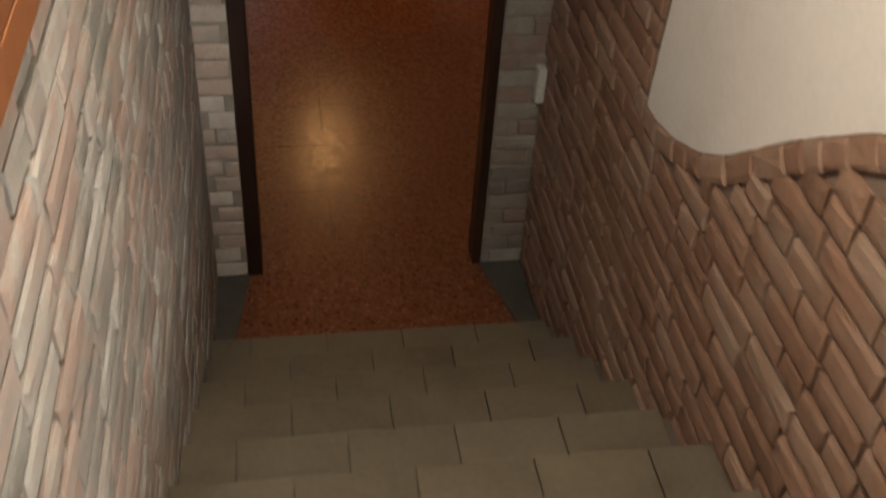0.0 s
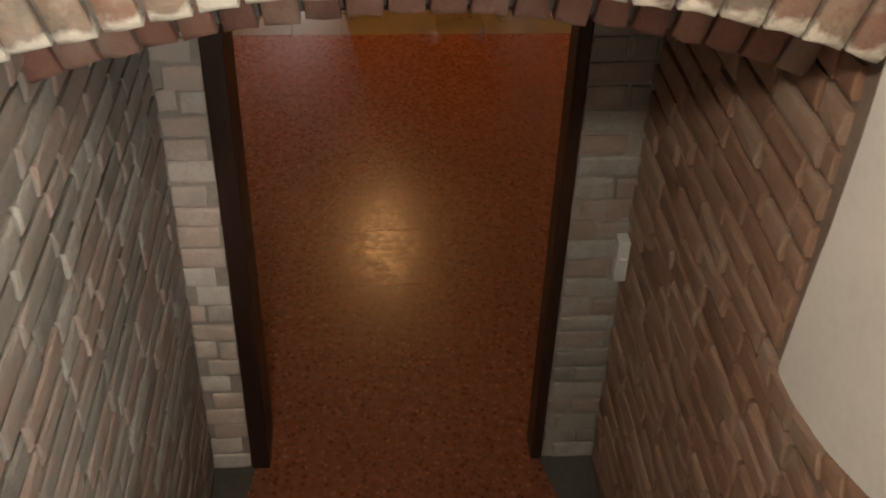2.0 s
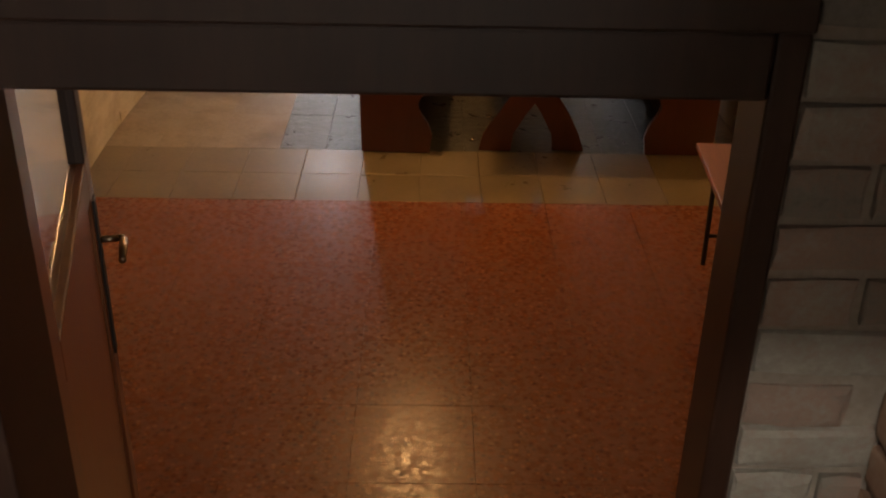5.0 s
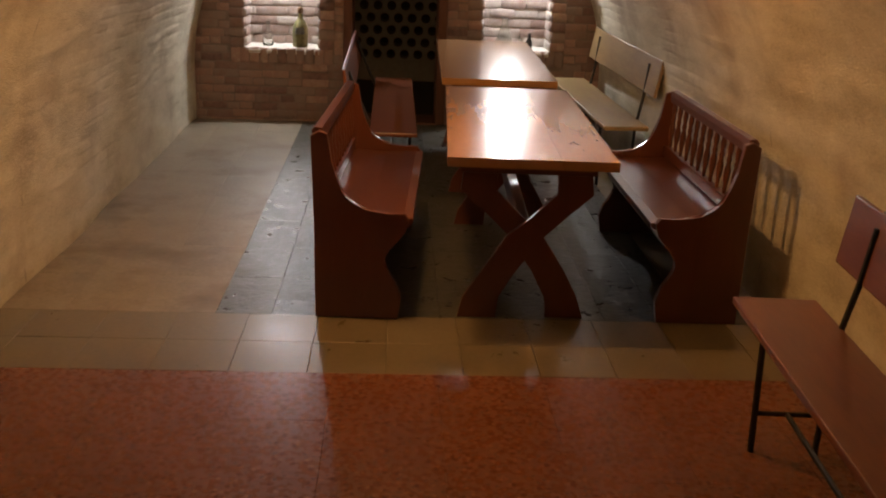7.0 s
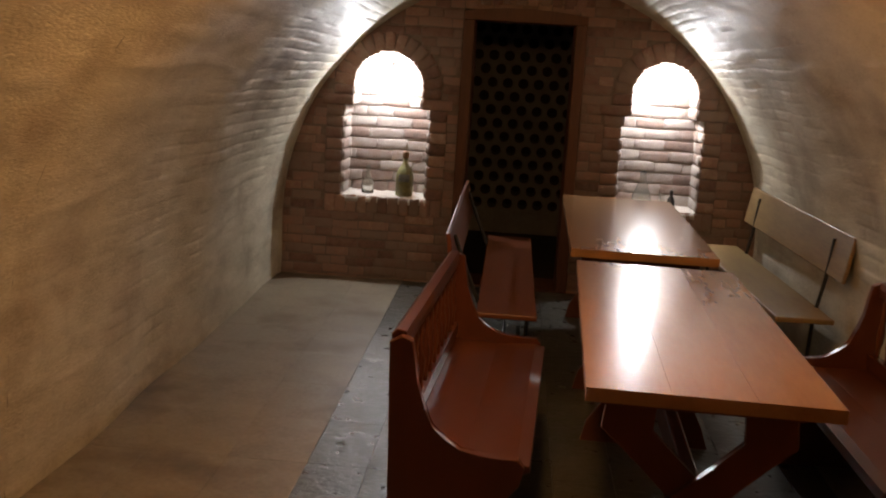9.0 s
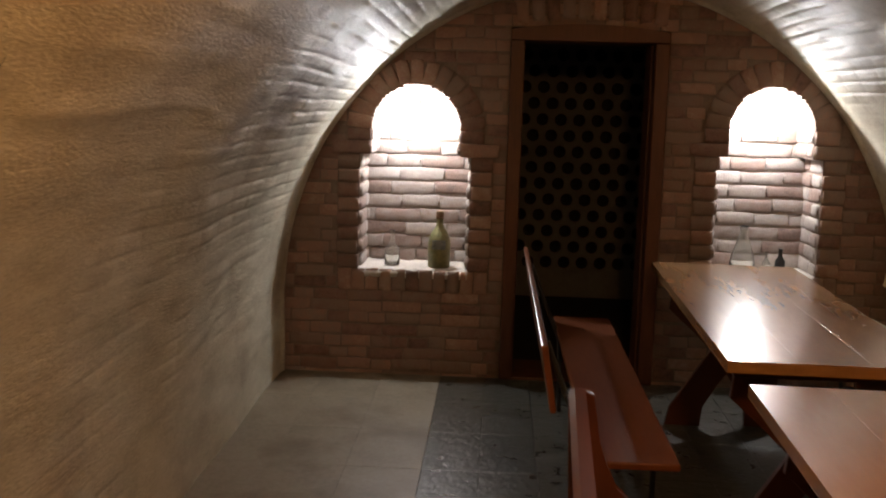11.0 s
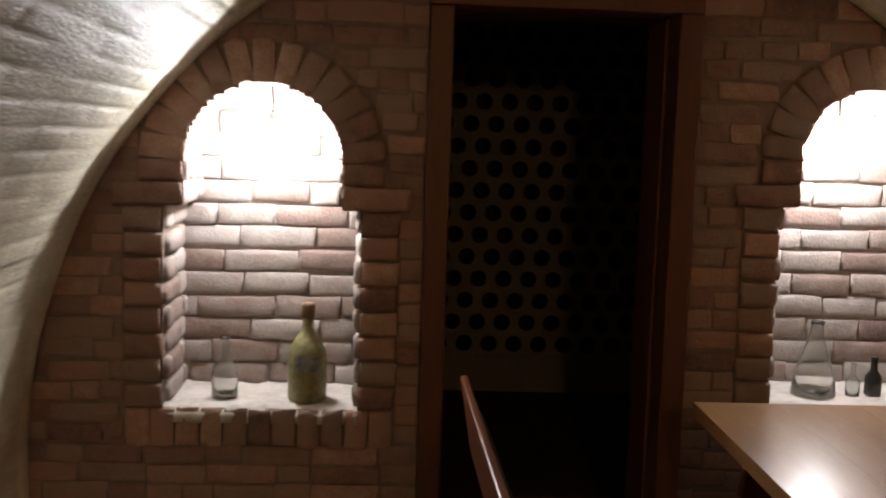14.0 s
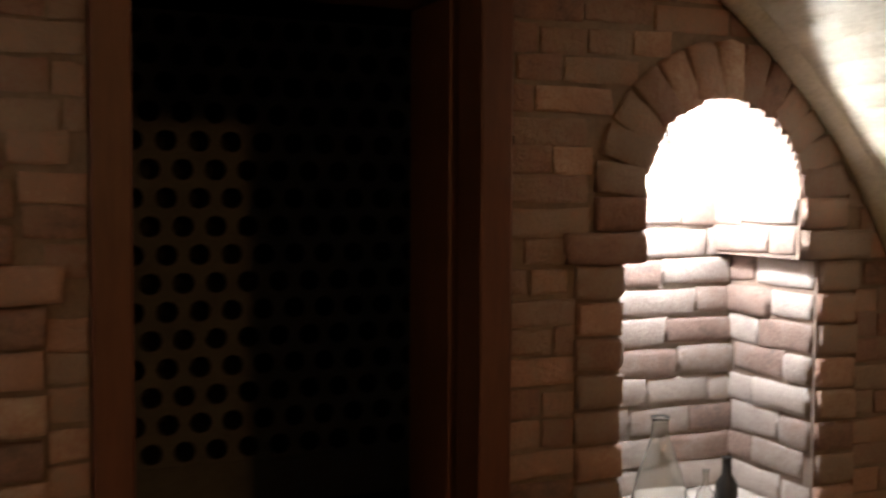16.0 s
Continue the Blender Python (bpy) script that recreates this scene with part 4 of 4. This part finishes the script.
def tile(parent, mat, lo, hi, name="tile", soft=0.0015):
    size = tuple(round(h - l, 3) for l, h in zip(lo, hi))
    key = (mat.name, size)
    if key not in TILES:
        TILES[key] = link_mesh(name, tile_bm((0, 0, 0), size, soft), mat)
    ob = new(name, TILES[key])
    ob.parent = parent
    tilt = FLOOR_SLOPE if lo[1] >= FLOOR_BREAK - 0.01 else rng.uniform(-0.0008, 0.0008)
    ob.matrix_basis = Matrix.Translation((lo[0], lo[1], lo[2] + floor_height(lo[1]) + rng.uniform(-0.0003, 0.0003))) @ Matrix.Rotation(tilt, 4, "X")


def build_stairs():
    st = tagged(part("stairs", bmesh.new(), M_GROUT), "straight flight of olive beige tiled steps", "stairs", kind="structure")
    core = bmesh.new()
    for k in range(1, STEPS):
        y_n = NOSE_Y - GOING * (k - 1)
        add_box(core, (X_L + 0.002, y_n - GOING, -0.03), (X_R - 0.002, y_n - 0.014, RISE * k - 0.014))
    part("step_core", core, M_GROUT, st)
    for k in range(1, STEPS + 1):
        y_n = NOSE_Y - GOING * (k - 1)
        deep = GOING + 0.005 if k < STEPS else 0.30
        x = X_L + 0.004 - (0.15 if k % 2 else 0.0)
        while x < X_R - 0.02:
            a, b = max(x, X_L + 0.004), min(x + 0.295, X_R - 0.004)
            if b - a > 0.03:
                tile(st, M_STEP, (a, y_n - deep + 0.004, RISE * k - 0.013), (b, y_n + 0.012, RISE * k), "tread_tile")
                tile_r = link_mesh("riser_tile", box((a, y_n - 0.013, RISE * (k - 1) + 0.002), (b, y_n - 0.003, RISE * k - 0.015), 0.002), M_STEP)
                ob = new("riser_tile", tile_r)
                ob.parent = st
            x += 0.30
    for i in range(6):
        for j in range(5):
            x = -1.1 + 0.302 * i
            y = NOSE_Y - GOING * (STEPS - 1) - 0.30 - 0.302 * (j + 1)
            if x + 0.3 < X_R:
                tile(upper_floor, M_STEP, (x, y, Z_TOP - 0.012), (x + 0.298, y + 0.298, Z_TOP), "floor_tile")


build_stairs()

floor = tagged(part("floor_cellar", box((-2.4, NOSE_Y + 0.0, -0.029), (2.9, Y_END, -0.016)), M_GROUT), "cellar floor of terrazzo and stone tiles", "floor", kind="structure")


def floor_field(x0, x1, y0, y1, sx, sy, mat, gap=0.004, name="floor_tile", bond=False):
    ny = max(1, round((y1 - y0) / sy))
    dy = (y1 - y0) / ny
    for j in range(ny):
        a = y0 + dy * j
        x = x0 - (sx / 2 if bond and j % 2 else 0)
        while x < x1 - 0.01:
            p, q = max(x, x0), min(x + sx, x1)
            if q - p > 0.03:
                tile(floor, mat, (p + gap / 2, a + gap / 2, -0.016), (q - gap / 2, a + dy - gap / 2, 0.0), name, min(0.0025, gap * 0.6))
            x += sx


floor_field(X_L, X_R, NOSE_Y + 0.002, 0.0, 0.40, 0.305, M_TERRAZZO, 0.0006, "terrazzo_slab")
for name, ol in (("corner_slab", [(X_L + 0.001, -0.001), (DOOR_L + 0.012, -0.001), (X_L + 0.05, NOSE_Y + 0.004), (X_L + 0.001, NOSE_Y + 0.004)]),
                 ("corner_slab", [(X_R - 0.001, -0.001), (DOOR_R - 0.012, -0.001), (X_R - 0.05, NOSE_Y + 0.004), (X_R - 0.001, NOSE_Y + 0.004)])):
    part(name, prism(ol, 2, -0.015, 0.004, 0.002), M_CORNER, floor, "dark grey cement corner")
floor_field(DOOR_L, DOOR_R, 0.0, 0.2, 0.53, 0.2, M_TERRAZZO, 0.0006, "terrazzo_slab")
floor_field(-2.15, 2.6, 0.2, 3.44, 0.40, 0.405, M_TERRAZZO, 0.0006, "terrazzo_slab")
floor_field(-2.05, 2.6, 3.44, 4.065, 0.30, 0.3125, M_BAND_TILE, 0.0015, "ochre_tile")
floor_field(-2.0, -0.70, 4.065, 8.529, 0.325, 0.49, M_LIGHT_TILE, 0.0008, "sandy_tile")
floor_field(-0.70, 1.42, 4.065, 8.529, 0.245, 0.49, M_DARK_TILE, 0.002, "slate_tile")
floor_field(1.42, 2.5, 4.065, 8.529, 0.36, 0.49, M_LIGHT_TILE, 0.0008, "sandy_tile")

# stair walls
left_o = Vector((X_L - 0.012, 0, 0))
lay(wall_left, courses(left_o, Y, Z, 0.0, 3.4, lambda v: [(-3.2, -0.01)], 0.24, 0.062, 0.012, 0.014, header=0.25), M_BRICK_L, (X_L, -1.6, 1.7))
# door-side bricks read better with u along -y so that the face looks into the stairwell
right_o = Vector((X_R + 0.012, 0, 0))


def right_spans(v):
    """Stretches along -y outside the plaster field and its brick border."""
    out, start = [], 0.01
    y = 0.01
    inside = False
    while y < 3.44:
        yy = -y
        f = field_floor(yy)
        hit = f is not None and v > f - 0.085
        if hit and not inside:
            out.append((start, y - 0.01 - (0.0 if v < 1.6 else 0.0)))
            inside = True
        if not hit and inside:
            start = y
            inside = False
        y += 0.01
    if not inside:
        out.append((start, 3.44))
    return out


lay(wall_right, courses(right_o, -Y, Z, 0.0, 3.2, right_spans, 0.235, 0.068, 0.014, 0.016, header=0.2), M_BRICK_R, (X_R, -1.7, 1.2))
border = []
for i in range(len(FIELD) - 2):
    (ya, za), (yb, zb) = FIELD[i], FIELD[i + 1]
    n = max(1, round(math.hypot(yb - ya, zb - za) / 0.105))
    for k in range(n):
        t = (k + 0.5) / n
        y, z = ya + (yb - ya) * t, za + (zb - za) * t
        a = math.atan2(zb - za, ya - yb)
        border.append(cell_matrix(right_o, -Y, Z, -y + 0.036 * math.sin(a), z - 0.036 * math.cos(a), math.hypot(yb - ya, zb - za) / n - 0.010, 0.068, 0.022, a))
lay(wall_right, border, M_BRICK_R, name="border_brick")

# brick strips beside the cellar door and above it
def strip_spans(v, a, b):
    return [(a, b)] if v < DOOR_H + 0.11 else []


# left strip: limewashed, and paler still for the light falling on it
lay(wall_door, courses(Vector((0, 0, 0)), X, Z, 0.0, 3.2, lambda v: strip_spans(v, X_L + 0.002, DOOR_L - 0.004), 0.25, 0.066, 0.012, 0.012), M_BRICK_S, (0, 0, 1.2))
# right strip: darker brick, which holds the shade of that side
lay(wall_door, courses(Vector((0, 0, 0)), X, Z, 0.0, 3.2, lambda v: strip_spans(v, DOOR_R + 0.004, X_R - 0.002), 0.25, 0.066, 0.012, 0.012), M_BRICK_L, (0, 0, 1.2))
lay(wall_door, courses(Vector((0, 0, 0)), X, Z, DOOR_H + 0.11, 3.2, lambda v: [(X_L + 0.002, X_R - 0.002)], 0.25, 0.066, 0.012, 0.012), M_BRICK_L, (0, 0, 1.2))

# ---- stair arch: two stepped rings of bricks on edge ----
arch = tagged(part("stair_arch", bmesh.new(), M_MORTAR), "low brick arch of two stepped rings over the stairs", "arch", kind="structure")


def arch_radius(rise, half):
    return (half * half + rise * rise) / (2 * rise)


ARCH = [(-1.20, 2.38, 0.12, 0.125), (-0.96, 2.234, 0.13, 0.15)]    # face y, crown, rise, ring height
bm_core = bmesh.new()
for (yf, crown, rise, hgt), y_back in zip(ARCH, (-0.955, -0.70)):
    R = arch_radius(rise, 0.68)
    zc = crown - R
    n = 20
    lower = [(X_L + (X_R - X_L) * k / n, 0) for k in range(n + 1)]
    ol = [(x, zc + math.sqrt((R + 0.012) ** 2 - x * x)) for x, _ in lower]
    ol = ol + [(X_R, CEIL), (X_L, CEIL)]
    add_prism(bm_core, ol, 1, yf + 0.016, y_back)
    vo = []
    half_a = math.asin(0.68 / R)
    count = round(2 * half_a * R / 0.068)
    for k in range(count):
        a = -half_a + 2 * half_a * (k + 0.5) / count
        mid = Vector((math.sin(a) * (R + hgt / 2), yf + 0.03, zc + math.cos(a) * (R + hgt / 2)))
        m = cell_matrix(mid, X, Z, 0, 0, 0.060 * rng.uniform(0.93, 1.05), hgt * rng.uniform(0.97, 1.03), 0.034 * rng.uniform(0.9, 1.2), -a)
        vo.append(m)
    lay(arch, vo, M_BRICK_A if yf < -1 else M_BRICK_A2, name="arch_brick", shapes=SMOOTHER)
    if yf < -1:
        over = courses(Vector((0, yf + 0.03, 0)), X, Z, crown + 0.035, 3.3, lambda v: [(X_L + 0.004, X_R - 0.004)], 0.25, 0.066, 0.012, 0.022)
        over = [m for m in over if m.translation.z > zc + math.sqrt((R + hgt + 0.045) ** 2 - m.translation.x ** 2)]
        lay(arch, over, M_BRICK_A)
part("arch_core", bm_core, M_JOINT, arch)

# ---- end wall bricks ----
end_o = Vector((0, Y_END, 0))


def frame_zone(z):
    """Stretches round the niches taken by their brick surrounds."""
    gaps = []
    for c, sill, half, arch_half, shoulder, top in NICHES:
        if sill - 0.13 < z < shoulder + 0.075:
            gaps.append((c - half - 0.115, c + half + 0.115))
        elif shoulder <= z < top + 0.13:
            q = (z - (top - arch_half))
            ro = arch_half + 0.135
            if q < ro:
                h = math.sqrt(max(0.0, ro * ro - max(q, 0) ** 2)) + 0.004
                gaps.append((c - h, c + h))
    return gaps


def end_brick_spans(v):
    base = end_spans(v, 0.004)
    rim, VC = half_width(Y_END) + 0.02, axis(Y_END)
    lo, hi = VC - rim, VC + rim
    if v > 0.5:
        h = half_width(Y_END) * math.sqrt(max(0.0, 1 - ((v - 0.5) / 1.73) ** 2)) + 0.02
        lo, hi = max(lo, VC - h), min(hi, VC + h)
    cuts = frame_zone(v)
    out = []
    for a, b in base:
        segs = [(max(a, lo), min(b, hi))]
        for p, q in cuts:
            nxt = []
            for s, e in segs:
                if q <= s or p >= e:
                    nxt.append((s, e))
                else:
                    if p > s:
                        nxt.append((s, p - 0.006))
                    if q < e:
                        nxt.append((q + 0.006, e))
            segs = nxt
        out += [(s, e) for s, e in segs if e - s > 0.03]
    return out


lay(end_wall, courses(end_o, X, Z, 0.0, 2.24, end_brick_spans, 0.205, 0.056, 0.009, 0.009, wobble=0.006, header=0.4), M_BRICK_E, (0.2, Y_END, 1.2))

surround = []
for c, sill, half, arch_half, shoulder, top in NICHES:
    # bricks on edge under the sill
    n = 11
    for k in range(n):
        x = c - half - 0.11 + (2 * half + 0.22) * (k + 0.5) / n
        surround.append(cell_matrix(end_o, X, Z, x, sill - 0.062, 0.07 * rng.uniform(0.9, 1.05), 0.118 * rng.uniform(0.94, 1.04), 0.022 * rng.uniform(0.8, 1.2), rng.uniform(-0.02, 0.02)))
    # jambs of half bricks
    rows = 8
    for side in (-1, 1):
        for k in range(rows):
            z = sill + (shoulder - sill) * (k + 0.5) / rows
            surround.append(cell_matrix(end_o, X, Z, c + side * (half + 0.057 + 0.006 * (k % 2)), z, 0.112, (shoulder - sill) / rows - 0.012, 0.022 * rng.uniform(0.85, 1.2),
                                        rng.uniform(-0.02, 0.02)))
        # impost
        x_in = c + side * (arch_half + 0.004)
        x_out = c + side * (half + 0.15)
        surround.append(cell_matrix(end_o, X, Z, (x_in + x_out) / 2, shoulder + 0.036, abs(x_out - x_in), 0.068, 0.034, rng.uniform(-0.01, 0.01)))
    # arch ring
    spring = top - arch_half
    n = 13
    for k in range(n):
        a = -math.pi / 2 + math.pi * (k + 0.5) / n
        r = arch_half + 0.066
        surround.append(cell_matrix(end_o, X, Z, c + r * math.sin(a), spring + r * math.cos(a), 0.070 * rng.uniform(0.94, 1.06), 0.126, 0.022 * rng.uniform(0.8, 1.2), -a))
    for side in (-1, 1):
        z0 = shoulder + 0.074
        surround.append(cell_matrix(end_o, X, Z, c + side * (arch_half + 0.066), (z0 + spring) / 2, 0.126, max(0.03, spring - z0 - 0.008), 0.03))
lay(end_wall, surround, M_BRICK_E, name="surround_brick", limit=400)

# soldier bricks over the doorway
over = [cell_matrix(end_o, X, Z, EDOOR[0] - 0.06 + 0.082 * (k + 0.5), EDOOR[2] + EFRAME + 0.068 + 0.034 * (1 - ((k - 4.5) / 5.2) ** 2), 0.066, 0.115, 0.03, (4.5 - k) * 0.018) for k in range(10)]
lay(end_wall, over, M_BRICK_E, name="soldier_brick")

# niche linings
for (c, sill, half, arch_half, shoulder, top), back in zip(NICHES, niche_backs):
    back_o = Vector((0, Y_END + N_DEPTH, 0))
    lining = courses(back_o, X, Z, sill, shoulder + 0.385, lambda v: [(c - half - 0.004, c + half + 0.004)] if v < shoulder else [(c - arch_half - 0.02, c + arch_half + 0.02)],
                     0.235, 0.068, 0.009, 0.018, 0.005)
    for side in (-1, 1):
        o = Vector((c + side * (half + 0.010), Y_END, 0))
        uu = Y if side < 0 else -Y
        lining += courses(o, uu, Z, sill, shoulder, (lambda v: [(0.012, N_DEPTH - 0.004)]) if side < 0 else (lambda v: [(-N_DEPTH + 0.004, -0.012)]),
                          0.20, 0.066, 0.012, 0.026, 0.004)
        o2 = Vector((c + side * (arch_half + 0.012), Y_END, 0))
        spring = top - arch_half
        lining += courses(o2, uu, Z, shoulder + 0.006, spring, (lambda v: [(0.012, N_DEPTH - 0.004)]) if side < 0 else (lambda v: [(-N_DEPTH + 0.004, -0.012)]),
                          0.24, 0.066, 0.008, 0.024, 0.003)
    spring = top - arch_half
    n = 13
    for k in range(n):
        a = -math.pi / 2 + math.pi * (k + 0.5) / n
        cx, cz = c + (arch_half + 0.02) * math.sin(a), spring + (arch_half + 0.02) * math.cos(a)
        u = Vector((math.cos(a), 0, -math.sin(a)))
        v = Y
        m = cell_matrix(Vector((cx, Y_END + N_DEPTH / 2 + 0.004, cz)), u, v, 0, 0, 0.060, N_DEPTH - 0.016, -0.026)
        if m.to_3x3().determinant() < 0:
            m = cell_matrix(Vector((cx, Y_END + N_DEPTH / 2 + 0.004, cz)), v, u, 0, 0, N_DEPTH - 0.016, 0.060, 0.026)
        lining.append(m)
    lay(back, lining, M_BRICK_N, name="niche_brick")
    bm = bmesh.new()
    nx, ny = 26, 10
    grid = [[bm.verts.new((c - half + 2 * half * i / nx, Y_END - 0.02 + (N_DEPTH + 0.02) * j / ny - (0.014 * noise.noise(Vector((i * 0.7, c * 5, 3))) if j == 0 else 0),
                           sill + 0.006 + 0.008 * noise.noise(Vector((i * 0.5 + c * 9, j * 0.6, 0))) - (0.02 if j == 0 else 0))) for j in range(ny + 1)] for i in range(nx + 1)]
    for i in range(nx):
        for j in range(ny):
            bm.faces.new((grid[i][j], grid[i + 1][j], grid[i + 1][j + 1], grid[i][j + 1]))
    ext = bmesh.ops.extrude_face_region(bm, geom=list(bm.faces))
    for v in ext["geom"]:
        if isinstance(v, bmesh.types.BMVert):
            v.co.z -= 0.03
    bmesh.ops.recalc_face_normals(bm, faces=bm.faces)
    part("niche_sill", bm, M_SILL, back, "uneven whitewashed sill", smooth=True)

SILL_L, SILL_R = NICHES[0][1] + 0.008, NICHES[1][1] + 0.008
build_bottle((-0.735, 8.62, SILL_L))
build_carafe((-1.0, 8.63, SILL_L), 1.0, "small clear glass carafe on the niche sill")
build_conical((0.955, 8.65, SILL_R))
build_carafe((1.085, 8.64, SILL_R), 0.55, "little clear glass flask on the niche sill")
dark = thing("dark_flask", pose(1.165, 8.66, SILL_R), "small black bottle on the niche sill", "bottle")
part("body", lathe([(0.026, 0), (0.028, 0.004), (0.028, 0.06), (0.012, 0.085), (0.011, 0.12), (0.014, 0.128)], 16), M_METAL, dark, smooth=True)
